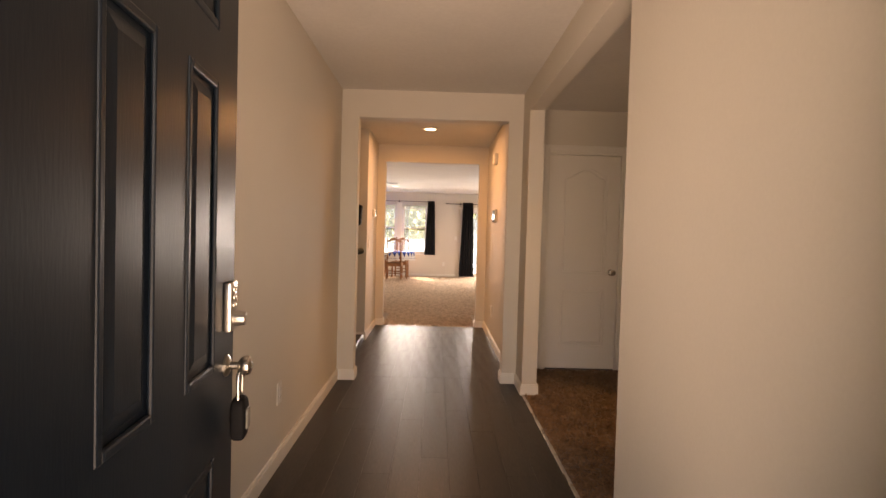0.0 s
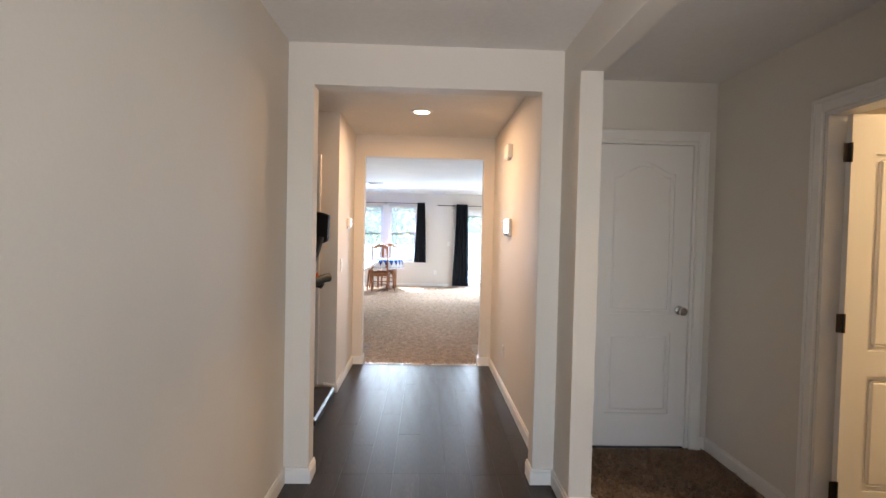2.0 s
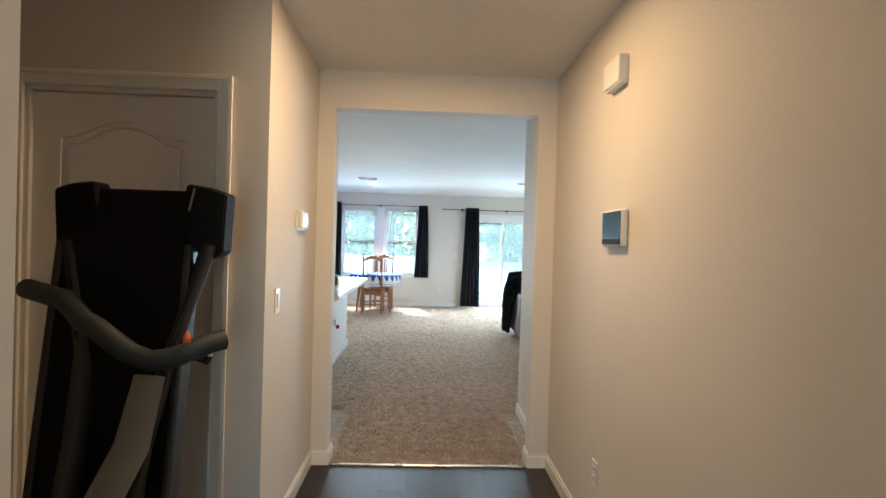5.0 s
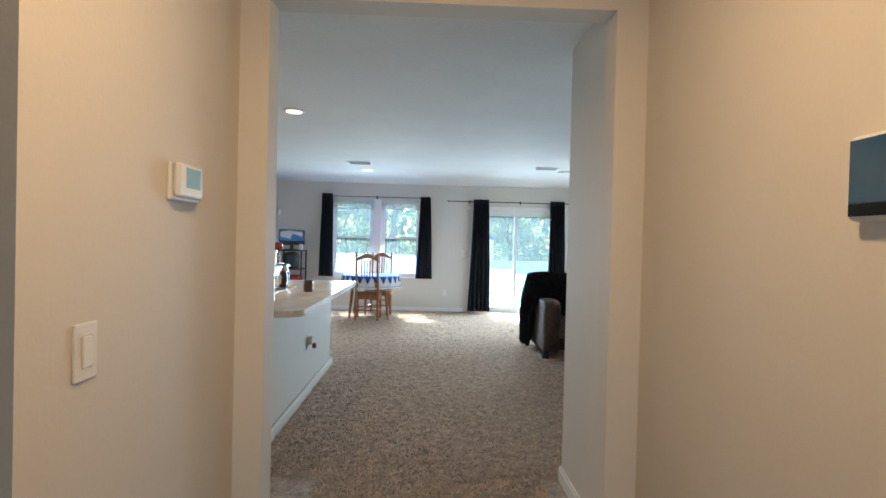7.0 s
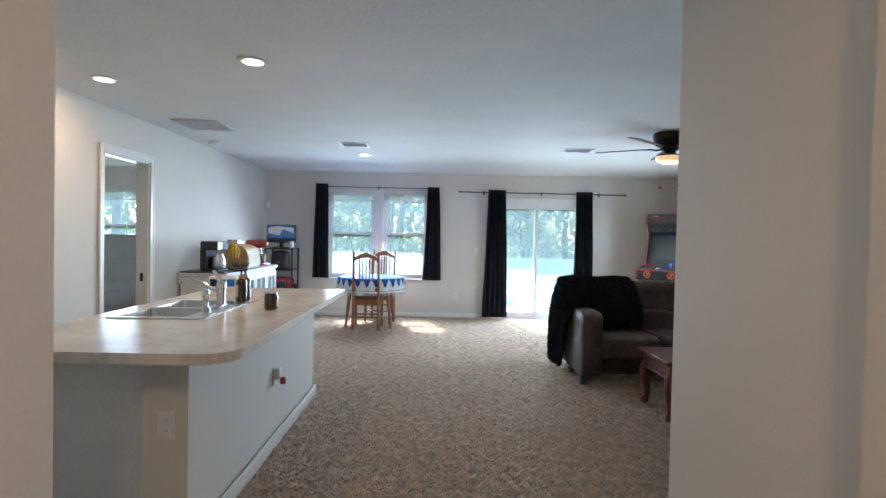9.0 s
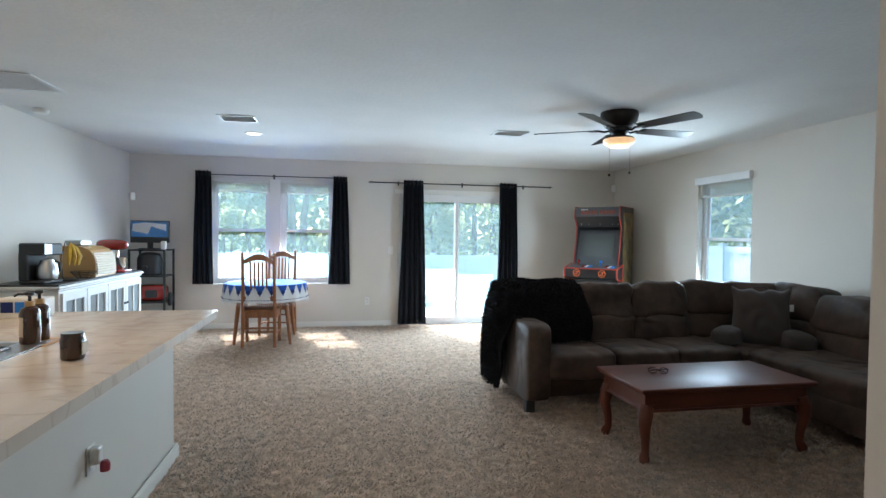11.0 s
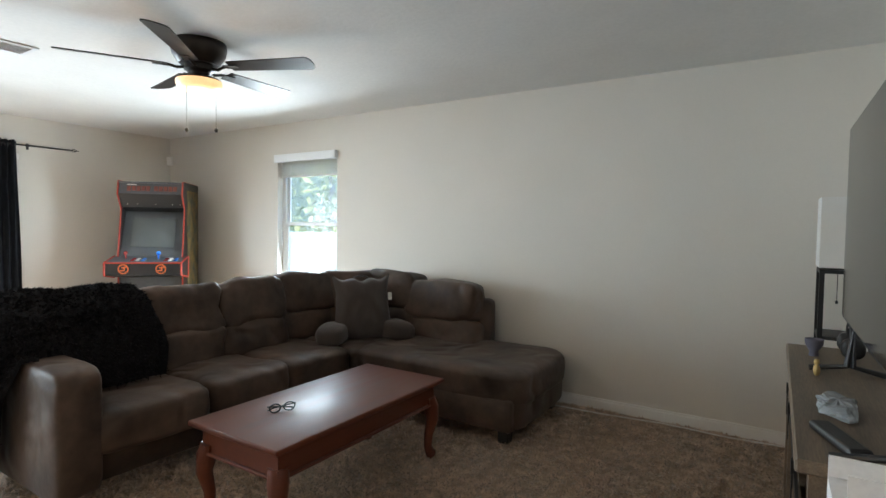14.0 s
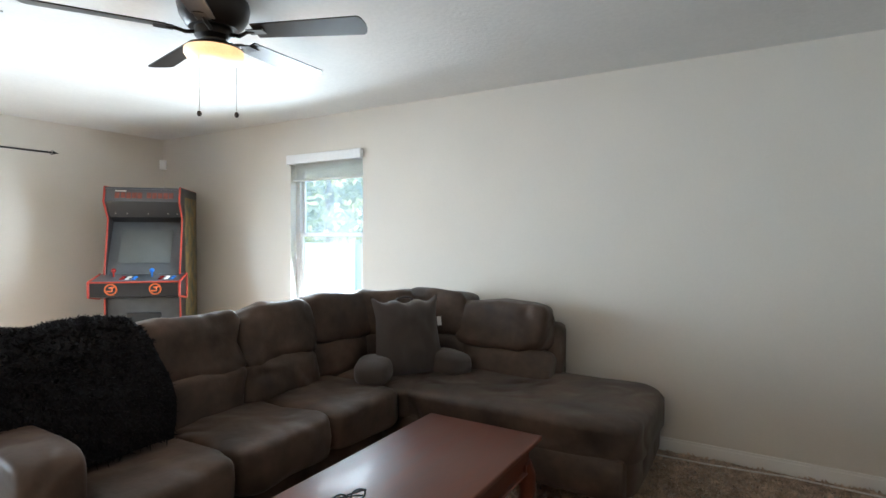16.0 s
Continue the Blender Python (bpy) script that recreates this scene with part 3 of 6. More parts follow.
def uneven(x, y):
    return 0.007 * noise.noise(Vector((x * 13, y * 13, 0))) + 0.005 * noise.noise(Vector((x * 27, y * 27, 4)))


def carpet(name, x0, x1, y0, y1, step, label, material="carpet"):
    nu, nv = int((x1 - x0) / step), int((y1 - y0) / step)
    b = Build()
    b.sheet(lambda u, v: (x0 + u * (x1 - x0), y0 + v * (y1 - y0), 0.004 + uneven(x0 + u * (x1 - x0), y0 + v * (y1 - y0))), nu, nv)
    return setting(b.done(name, material, smooth=180), label, "carpet")


carpet("floor_carpet", -1.2, RIGHT, 6.83, FAR, 0.025, "beige shaggy cut pile carpet of the living room")
carpet("floor_carpet_dining", LEFT, -1.2, 10.48, FAR, 0.04, "beige shaggy cut pile carpet of the dining area")
carpet("floor_carpet_threshold", -0.63, 0.628, 6.72, 6.83, 0.03, "beige carpet in the opening")
carpet("floor_carpet_side", 0.79, 1.93, 0.9, 4.53, 0.03, "brown carpet of the side hall", "brown_carpet")
carpet("floor_carpet_bedroom", -6.6, LEFT - 0.115, 8.5, FAR, 0.1, "beige bedroom carpet")


def baseboard(runs):
    """Runs of (x0, y0, x1, y1, nx, ny): along a wall's face, standing off it towards (nx, ny)."""
    b = Build()
    for x0, y0, x1, y1, nx, ny in runs:
        for t, h0, h1 in ((0.014, 0.0, 0.072), (0.009, 0.072, 0.088)):
            b.box(min(x0, x1, x0 + nx * t, x1 + nx * t), max(x0, x1, x0 + nx * t, x1 + nx * t), min(y0, y1, y0 + ny * t, y1 + ny * t), max(y0, y1, y0 + ny * t, y1 + ny * t), h0, h1)
    return setting(b.done("baseboard", "trim"), "white painted baseboard along the walls", "baseboard")


baseboard([(-0.745, 0.2, -0.745, 4.02, 1, 0), (-0.731, 4.02, -0.605, 4.02, 0, -1), (-0.605, 4.006, -0.605, 4.154, 1, 0), (-0.735, 5.69, -0.735, 6.71, 1, 0),
           (-0.721, 6.71, -0.63, 6.71, 0, -1), (-0.63, 6.696, -0.63, 6.844, 1, 0), (0.655, 4.006, 0.655, 4.154, -1, 0), (0.655, 4.02, 0.761, 4.02, 0, -1),
           (0.775, 3.686, 0.775, 4.02, -1, 0), (0.775, 3.70, 0.904, 3.70, 0, -1), (0.89, 3.70, 0.89, 4.53, 1, 0), (0.745, 4.14, 0.745, 6.71, -1, 0),
           (0.655, 4.14, 0.731, 4.14, 0, 1), (0.628, 6.71, 0.731, 6.71, 0, -1), (0.628, 6.696, 0.628, 6.844, -1, 0), (0.745, 6.83, 0.745, TVW + 0.014, -1, 0),
           (0.745, TVW, RIGHT, TVW, 0, 1), (RIGHT, TVW, RIGHT, FAR, -1, 0), (RIGHT, FAR, 2.66, FAR, 0, -1), (0.66, FAR, LEFT, FAR, 0, -1), (LEFT, FAR, LEFT, 11.44, 1, 0),
           (1.93, 3.65, 1.93, 4.53, -1, 0), (1.88, 4.53, 1.916, 4.53, 0, -1), (0.775, 0.2, 0.775, 1.555, -1, 0), (0.775, 1.555, 0.904, 1.555, 0, 1),
           (-1.051, 8.2, -1.051, 10.494, 1, 0), (-1.051, 10.48, -1.25, 10.48, 0, 1), (-1.25, 8.22, -1.051, 8.22, 0, -1), (-0.745, 5.69, -0.84, 5.69, 0, -1)])


def casing(name, m, width, height, depth, label):
    """Door casing round an opening width by height, in a local frame: x along the wall, y into it, z up."""
    b = Build()
    w, t = 0.062, 0.018
    for y0, y1 in ((-t, 0), (depth, depth + t)):
        for x0, x1, z0, z1 in ((-w, 0.0, 0, height + w), (width, width + w, 0, height + w), (0, width, height, height + w)):
            b.box(x0, x1, y0, y1, z0, z1, 0.004)
        for x0, x1, z0, z1 in ((-w - 0.004, -w + 0.016, 0, height + w + 0.004), (width + w - 0.016, width + w + 0.004, 0, height + w + 0.004), (-w + 0.016, width + w - 0.016, height + w - 0.016, height + w + 0.004)):
            b.box(x0, x1, y0 - 0.006 if y0 < 0 else y1 - 0.001, y0 + 0.001 if y0 < 0 else y1 + 0.006, z0, z1, 0.002)
    for x0, x1, z0, z1 in ((0, 0.018, 0, height), (width - 0.018, width, 0, height), (0.018, width - 0.018, height - 0.018, height)):
        b.box(x0, x1, 0.002, depth - 0.002, z0, z1)
    ob = b.done(name, "trim", m=m)
    return setting(ob, label, "door frame")


def panel_leaf(b, width, height, t=0.035, arch=True):
    """A two-panel moulded leaf, x 0..width, y 0..t, z 0..height, worked on both faces."""
    b.box(0, width, 0.013, t - 0.013, 0, height)
    st, mid = 0.115, 0.83
    lows = [(st, width - st, 0.22, mid - 0.06, False), (st, width - st, mid + 0.06, height - 0.13, arch)]
    n = 16
    for face in (0, 1):
        ya, yb = (0.0, 0.0135) if face == 0 else (t - 0.0135, t)
        b.box(0, st, ya, yb, 0, height)
        b.box(width - st, width, ya, yb, 0, height)
        b.box(st, width - st, ya, yb, 0, 0.22)
        b.box(st, width - st, ya, yb, mid - 0.06, mid + 0.06)
        top = height - 0.13
        rot = Matrix(((1, 0, 0, 0), (0, 0, 1, 0), (0, 1, 0, 0), (0, 0, 0, 1)))

        def rise(u):
            return 0.075 * max(0.0, math.cos((u - 0.5) * math.pi * 1.2)) ** 1.3 - 0.055 if arch else 0.0
        out = [(st + (width - 2 * st) * i / n, top + rise(i / n)) for i in range(n + 1)]
        b.prism([(st, height)] + out + [(width - st, height)], ya, yb, m=rot)
        for x0, x1, z0, z1, a in lows:
            ins = 0.024
            if a:
                o2 = [(x0 + ins + (x1 - x0 - 2 * ins) * i / n, z1 - ins + rise(i / n)) for i in range(n + 1)]
                ring = [(x0 + ins, z0 + ins), (x1 - ins, z0 + ins)] + o2[::-1]
            else:
                ring = [(x0 + ins, z0 + ins), (x1 - ins, z0 + ins), (x1 - ins, z1 - ins), (x0 + ins, z1 - ins)]
            b.prism(ring, ya + (0.002 if face == 0 else -0.002), yb + (0.002 if face == 0 else -0.002), m=rot, bevel=0.012)
    return b


def knob(parent, x, y, z, side, material="nickel"):
    """A round door knob standing off along local y (side is -1 or 1)."""
    b = Build()
    b.lathe([(0.031, 0), (0.031, 0.005), (0.024, 0.010), (0.011, 0.014), (0.011, 0.034), (0.023, 0.042), (0.029, 0.054), (0.026, 0.066), (0.014, 0.071)], n=20,
            m=pose(x, y, z, -90 * side, 0, 0))
    return b.done("handle", material, parent, smooth=True)


def inner_door(m, width, height, label, knob_x, sides=(-1,), hinge_x=None):
    d = thing("door", m, label, "door")
    b = Build()
    panel_leaf(b, width, height)
    b.done("leaf", "door", d)
    for s in sides:
        knob(d, knob_x, 0.0 if s < 0 else 0.035, 0.92, s)
    if hinge_x is not None:
        for z in (0.22, 1.02, 1.82):
            h = Build()
            h.rod((hinge_x, -0.008, z - 0.045), (hinge_x, -0.008, z + 0.045), 0.008)
            h.box(hinge_x - 0.03, hinge_x, -0.004, -0.001, z - 0.044, z + 0.044)
            h.done("hinge", "bronze", d)
    return d


casing("door_frame_1", pose(1.11, 4.53, 0), 0.70, 2.05, 0.115, "white moulded casing of the closed side door")
inner_door(pose(1.13, 4.55, 0.012), 0.66, 2.015, "closed white two panel arched door in the side hall", 0.60)
casing("door_frame_2", pose(1.93, 3.57, 0, 0, 0, -90), 0.79, 2.035, 0.115, "white moulded casing of the open doorway")
inner_door(pose(2.0, 3.49, 0.012, 0, 0, -3), 0.75, 2.0, "open white two panel arched door in warm light", 0.69, hinge_x=-0.008)
casing("door_frame_3", pose(-1.74, 5.69, 0), 0.79, 2.0, 0.115, "white moulded casing of the nook door")
inner_door(pose(-1.72, 5.71, 0.012), 0.75, 1.965, "closed white two panel arched door behind the treadmill", 0.67)
casing("door_frame_4", pose(LEFT, 10.62, 0, 0, 0, 90), 0.74, 2.045, 0.115, "white casing of the bedroom doorway")
setting(Build().box(LEFT - 0.075, LEFT - 0.045, 11.338, 11.342, 0.86, 0.94).done("strike_plate", "black_metal"), "dark strike plate on the bedroom door jamb", "strike plate")


# windows
def sash_window(name, m, width, height, label, pane="pane", blind=0.18):
    """Single-hung window in an opening: x along, y outwards, z up from the opening's foot."""
    w = thing(name, m, label, "window")
    w["kind"] = "structure"
    b = Build()
    f = 0.045
    y0, y1 = 0.075, 0.135
    b.box(0, f, y0, y1, 0, height).box(width - f, width, y0, y1, 0, height).box(f, width - f, y0, y1, 0, f).box(f, width - f, y0, y1, height - f, height)
    b.done("frame", "vinylwhite", w)
    mid = height * 0.5 + 0.01
    b = Build()
    for z0, z1, ya in ((f, mid + 0.02, 0.082), (mid - 0.02, height - f, 0.108)):
        s = 0.032
        b.box(f, f + s, ya, ya + 0.022, z0, z1).box(width - f - s, width - f, ya, ya + 0.022, z0, z1)
        b.box(f + s, width - f - s, ya, ya + 0.022, z0, z0 + s).box(f + s, width - f - s, ya, ya + 0.022, z1 - s, z1)
    b.done("sash", "vinylwhite", w)
    for z0, z1, ya in ((f + 0.032, mid - 0.012, 0.092), (mid + 0.012, height - f - 0.032, 0.118)):
        g = Build().box(f + 0.03, width - f - 0.03, ya, ya + 0.004, z0, z1).done("pane", pane, w)
        g.visible_shadow = False
    b = Build()
    b.box(-0.0, width, -0.018, 0.075, -0.018, 0.0, 0.004)
    b.done("sill", "trim", w)
    if blind:
        b = Build()
        b.box(0.008, width - 0.008, 0.012, 0.062, height - 0.055, height - 0.002, 0.004)
        b.done("head_rail", "blind", w)
        b = Build()
        n = int((blind - 0.055) / 0.012)
        for i in range(n):
            z = height - 0.06 - i * 0.012
            b.box(0.012, width - 0.012, 0.014 + 0.002 * (i % 2), 0.060, z - 0.0035, z)
        b.box(0.012, width - 0.012, 0.014, 0.060, height - blind - 0.018, height - blind - 0.002, 0.003)
        b.done("blind_stack", "blind", w)
        Build().tube([(0.06, 0.01, height - 0.05), (0.058, 0.006, height - 0.5), (0.06, 0.008, height - 0.95)], 0.004, 6).done("wand", "white_plastic", w)
    return w


for k, (x0, x1) in enumerate(((-1.88, -1.085), (-0.945, -0.19))):
    sash_window("window_%d" % (k + 1), pose(x0, FAR, 0.65), x1 - x0, 1.49, "white single hung window with raised blind, bright yard outside")
setting(Build().box(-1.085, -0.945, FAR + 0.01, FAR + 0.14, 0.65, 2.14).done("trim_mullion", "trim"), "white mullion post between the twin windows", "trim")
sash_window("window_3", pose(RIGHT, 12.91, 0.62, 0, 0, -90), 0.88, 1.46, "white single hung window with raised blind beside the sofa", "hazy_pane", 0.20)
sash_window("window_4", pose(-6.3, FAR, 0.8), 1.6, 1.3, "white bedroom window with raised blind", blind=0.2)
v = Build().box(0, 0.90, -0.045, -0.003, 0, 0.085, 0.006).box(0, 0.006, -0.045, 0.0, 0, 0.085)
tagged(v.done("blind_valance", "vinylwhite", m=pose(RIGHT, 12.92, 2.02, 0, 0, -90)), "white blind valance over the side window", "valance")

# sliding glass door
sl = thing("sliding_door", pose(0.76, FAR, 0), "white framed sliding glass patio door, closed", "patio door")
sl["kind"] = "structure"
W, HT = 1.80, 1.985
Build().box(0, 0.04, 0.03, 0.14, 0.0, HT).box(W - 0.04, W, 0.03, 0.14, 0, HT).box(0.04, W - 0.04, 0.03, 0.14, HT - 0.045, HT).box(0.04, W - 0.04, 0.03, 0.14, 0, 0.035).done("frame", "vinylwhite", sl)
for x0, x1, ya in ((0.04, 0.93, 0.045), (0.87, W - 0.04, 0.09)):
    b = Build()
    b.box(x0, x0 + 0.055, ya, ya + 0.035, 0.035, HT - 0.045).box(x1 - 0.055, x1, ya, ya + 0.035, 0.035, HT - 0.045)
    b.box(x0 + 0.055, x1 - 0.055, ya, ya + 0.035, 0.035, 0.12).box(x0 + 0.055, x1 - 0.055, ya, ya + 0.035, HT - 0.11, HT - 0.045)
    b.done("sash", "vinylwhite", sl)
    g = Build().box(x0 + 0.05, x1 - 0.05, ya + 0.015, ya + 0.02, 0.115, HT - 0.105).done("pane", "pane", sl)
    g.visible_shadow = False
Build().box(0.885, 0.915, 0.02, 0.045, 0.9, 1.1, 0.005).done("handle", "white_plastic", sl)
setting(Build().box(0.70, 2.62, FAR - 0.016, FAR, 1.985, 2.05, 0.003).done("trim_slider", "trim"), "white trim round the patio door", "trim")


# ---- outside ----
def ground_z(x, y):
    if y < FAR + 4.2:
        return -0.16
    return -0.16 - 0.58 * min(1.0, (y - FAR - 4.2) / 3.8)


b = Build()
b.sheet(lambda u, v: (-400 + 800 * u, -400 + 800 * v, -0.75), 4, 4)
b.sheet(lambda u, v: (-30 + 60 * u, -30 + (FAR + 38) * v, ground_z(0, -30 + (FAR + 38) * v)), 20, 120)
setting(b.done("ground", "grass"), "sunlit green lawn sloping to the fence", "lawn")
setting(Build().box(0.0, 3.6, FAR + 0.16, FAR + 3.9, -0.2, -0.05, 0.01).done("pavement", "concrete"), "pale concrete patio slab outside the glass door", "patio")
# Unseen slab, run 14 m out so grass bounces no green into the foyer.
setting(Build().box(-1.6, 1.6, -14.0, 0.05, -0.2, -0.03, 0.01).done("pavement_porch", "concrete"), "unseen concrete slab run far out from the front door", "porch")


def fence(p0, p1, z0, height, name):
    """White vinyl privacy fence: posts with caps, rails and boards."""
    p0, p1 = Vector(p0), Vector(p1)
    d = p1 - p0
    n = max(1, round(d.length / 1.83))
    f = thing(name, Matrix.Translation((p0.x, p0.y, z0)) @ pose(0, 0, 0, 0, 0, math.degrees(math.atan2(d.y, d.x))), "white vinyl privacy fence round the yard", "fence")
    L = d.length
    for i in range(n + 1):
        x = L * i / n
        post = Build().box(x - 0.06, x + 0.06, -0.06, 0.06, -0.3, height + 0.04).prism([(x - 0.075, -0.075), (x + 0.075, -0.075), (x + 0.075, 0.075), (x - 0.075, 0.075)], height + 0.04, height + 0.07)
        post.done("post", "fence", f)
    Build().box(0, L, -0.025, 0.025, 0.05, 0.17).box(0, L, -0.025, 0.025, height - 0.14, height).done("rail", "fence", f)
    bd, k = Build(), int(L / 0.18)
    for i in range(k):
        bd.box(L * i / k + 0.003, L * (i + 1) / k - 0.003, -0.012, 0.012, 0.17, height - 0.14)
    bd.done("boards", "fence", f)
    return f


fence((-14, 23.0, 0), (8.2, 23.0, 0), -0.74, 1.5, "fence")
fence((8.2, 23.0, 0), (8.2, 8.0, 0), -0.35, 1.55, "fence")


def tree_parts(kind, seed, height):
    rng = random.Random(seed)
    t = thing("pine_tree" if kind == "needle" else "broadleaf_tree", pose(0, 0, 0), "tall sunlit pine with a bare trunk behind the fence" if kind == "needle" else "leafy green tree behind the fence", "tree", "woods behind the fence")
    pts = [(0.12 * noise.noise(Vector((seed, k * 0.4, 0))) * k, 0.12 * noise.noise(Vector((seed + 7, k * 0.4, 0))) * k, height * k / 8 - 0.3) for k in range(9)]
    r0 = height * 0.014
    tr = Build().tube(pts, [r0 * (1.15 - 0.95 * k / 8) for k in range(9)], 8)
    verts, faces = [], []
    start = 0.38 if kind == "needle" else 0.22
    for i in range(34):
        u = start + (1 - start) * rng.random() ** 0.9
        k = min(7, int(u * 8))
        f = u * 8 - k
        base = Vector(pts[k]).lerp(Vector(pts[k + 1]), f)
        a = rng.random() * 6.283
        ln = height * (0.20 if kind == "needle" else 0.24) * (1.15 - 0.75 * u) * rng.uniform(0.6, 1.2)
        tip = base + Vector((math.cos(a) * ln, math.sin(a) * ln, ln * rng.uniform(0.05, 0.5)))
        tr.tube([base, base.lerp(tip, 0.55) + Vector((0, 0, ln * 0.06)), tip], [r0 * 0.3 * (1.1 - u), r0 * 0.2 * (1.1 - u), 0.01], 5)
        for j in range(110):
            c = base.lerp(tip, rng.uniform(0.35, 1.05)) + Vector([rng.gauss(0, ln * 0.17) for _ in range(3)])
            s = rng.uniform(0.07, 0.15) if kind == "leaf" else rng.uniform(0.09, 0.20)
            n1 = Vector([rng.gauss(0, 1) for _ in range(3)]).normalized()
            n2 = n1.cross(Vector((0.3, 0.2, 1))).normalized() * (0.5 if kind == "leaf" else 0.22)
            q = len(verts)
            verts += [c - n1 * s, c + n2 * s, c + n1 * s, c - n2 * s]
            faces.append((q, q + 1, q + 2, q + 3))
    tr.done("trunk", "bark", t, smooth=60)
    me = bpy.data.meshes.new("crown")
    me.from_pydata(verts, [], faces)
    me.materials.append(M[kind])
    c = new("crown", me)
    c.parent = t
    return t


kinds = [tree_parts("needle", 3, 15.0), tree_parts("needle", 11, 13.0), tree_parts("leaf", 21, 8.0), tree_parts("leaf", 33, 6.0)]
rng = random.Random(5)
spots = []
for row, (yy, dx) in enumerate(((31.5, 2.3), (34.5, 2.4), (39.0, 2.5), (43.0, 2.6))):
    x = -16.0
    while x < 18:
        spots.append((x + rng.uniform(-0.8, 0.8), yy + rng.uniform(-1.5, 1.5), row))
        x += dx
for yy in (9.0, 12.0, 15.0, 18.5, 22.0):
    spots.append((12.5 + rng.uniform(-1, 2), yy, 1))
    spots.append((17 + rng.uniform(-1, 2), yy + 1.5, 0))
for k, (x, y, row) in enumerate(spots):
    src = kinds[rng.choice((0, 1, 1, 2, 3, 3) if row else (0, 1, 0, 1, 3))]
    m = Matrix.Translation((x, y, -0.78)) @ pose(0, 0, 0, 0, 0, rng.uniform(0, 360))
    if k < 4:
        kinds[k].matrix_world = m
    else:
        copy_thing(src, m)

verts, faces = [], []
for k in range(52000):
    if k < 36000:
        c = Vector((rng.uniform(-38, 40), rng.uniform(45, 50), 0))
    else:
        c = Vector((rng.uniform(23, 28), rng.uniform(2, 48), 0))
    c.z = -0.6 + rng.random() ** 0.8 * (11 + 3.5 * noise.noise(Vector((c.x * 0.25, c.y * 0.25, 0))))
    s = rng.uniform(0.22, 0.5)
    n1 = Vector([rng.gauss(0, 1) for _ in range(3)]).normalized()
    n2 = n1.cross(Vector((0.3, 0.2, 1))).normalized() * 0.6
    q = len(verts)
    verts += [c - n1 * s, c + n2 * s, c + n1 * s, c - n2 * s]
    faces.append((q, q + 1, q + 2, q + 3))
me = bpy.data.meshes.new("far_woods")
me.from_pydata(verts, [], faces)
me.materials.append(M["leaf"])
tagged(new("far_woods", me), "dense sunlit green woods far behind the fence", "woods", kind="stuff")

sh = thing("garden_shed", pose(1.6, 27.6, -0.75), "pale garden shed with grey gable roof beyond the fence", "shed")
Build().box(-1.1, 1.1, -0.8, 0.8, 0, 2.3).done("wall", "siding", sh)
Build().prism([(-1.3, 2.25), (1.3, 2.25), (0, 3.1)], -0.95, 0.95, m=pose(0, 0, 0, 90)).done("roof", "roof", sh)

gr = thing("covered_grill", pose(1.62, FAR + 2.5, -0.05), "low round fire pit under a grey fabric cover on the patio", "grill")
Build().blob((0, 0, 0.20), (0.42, 0.36, 0.11), 0.65, rough=0.03).done("cover", "cover", gr, smooth=True)
Build().rod((0, 0, 0), (0, 0, 0.14), 0.13, 0.10).done("stand", "black_metal", gr)

pc = thing("patio_chair", pose(2.58, FAR + 2.3, -0.05, 0, 0, 120) @ Matrix.Diagonal((0.75, 0.75, 0.6, 1)), "low black metal lawn chair with sling seat on the patio", "chair")
b = Build()
for s in (-0.24, 0.24):
    b.tube([(s, 0.24, 0), (s, 0.22, 0.42), (s, 0.2, 0.6), (s, 0.0, 0.63), (s, -0.2, 0.62), (s, -0.27, 0.86)], 0.013, 8)
    b.tube([(s, -0.3, 0), (s, -0.2, 0.4), (s, 0.22, 0.42)], 0.013, 8)
b.tube([(-0.24, -0.27, 0.86), (0, -0.29, 0.9), (0.24, -0.27, 0.86)], 0.013, 8)
b.done("frame", "black_metal", pc, smooth=True)
Build().sheet(lambda u, v: (-0.23 + 0.46 * u, 0.22 - 0.44 * v, 0.42 - 0.04 * math.sin(v * 3.1)), 4, 8, thick=0.006).done("seat", "cloth", pc, smooth=True)
tb = thing("patio_table", pose(-0.55, FAR + 5.2, -0.42), "white covered round tub with dark chimney top on the lawn", "fire pit")
Build().lathe([(0.75, 0), (0.8, 0.3), (0.7, 0.5), (0.2, 0.62)], n=28).done("cover", "vinylwhite", tb, smooth=True)
Build().lathe([(0.16, 0.6), (0.16, 0.75), (0.26, 0.78), (0.2, 0.84)], n=16).done("cap", "grey_plastic", tb, smooth=True)


# ---- foyer ----
fd = thing("front_door", look((0, 0, 0), (0, 1, 0)) @ pose(0, 0, 0), "open black six panel front door with smart lock", "front door")
HX, HY, FX, FY = -0.42, 0.09, -0.527, 1.135
ang = math.degrees(math.atan2(FY - HY, FX - HX))
fd.matrix_world = pose(HX, HY, 0.012, 0, 0, ang)
LW = math.hypot(FX - HX, FY - HY)
b = Build()
b.box(0, LW, 0.008, 0.037, 0, 2.03)
cols = ((LW - 0.765, LW - 0.545), (LW - 0.39, LW - 0.17))
rows_ = ((0.22, 0.63), (0.86, 1.62), (1.75, 1.92))
xs = [0, cols[0][0], cols[0][1], cols[1][0], cols[1][1], LW]
for ya, yb in ((0, 0.0085), (0.0365, 0.045)):
    for k in (0, 2, 4):
        b.box(xs[k], xs[k + 1], ya, yb, 0, 2.03)
    zs = [0, rows_[0][0], rows_[0][1], rows_[1][0], rows_[1][1], rows_[2][0], rows_[2][1], 2.03]
    for c0, c1 in cols:
        for k in (0, 2, 4, 6):
            b.box(c0, c1, ya, yb, zs[k], zs[k + 1])
b.done("leaf", "front_door", fd)
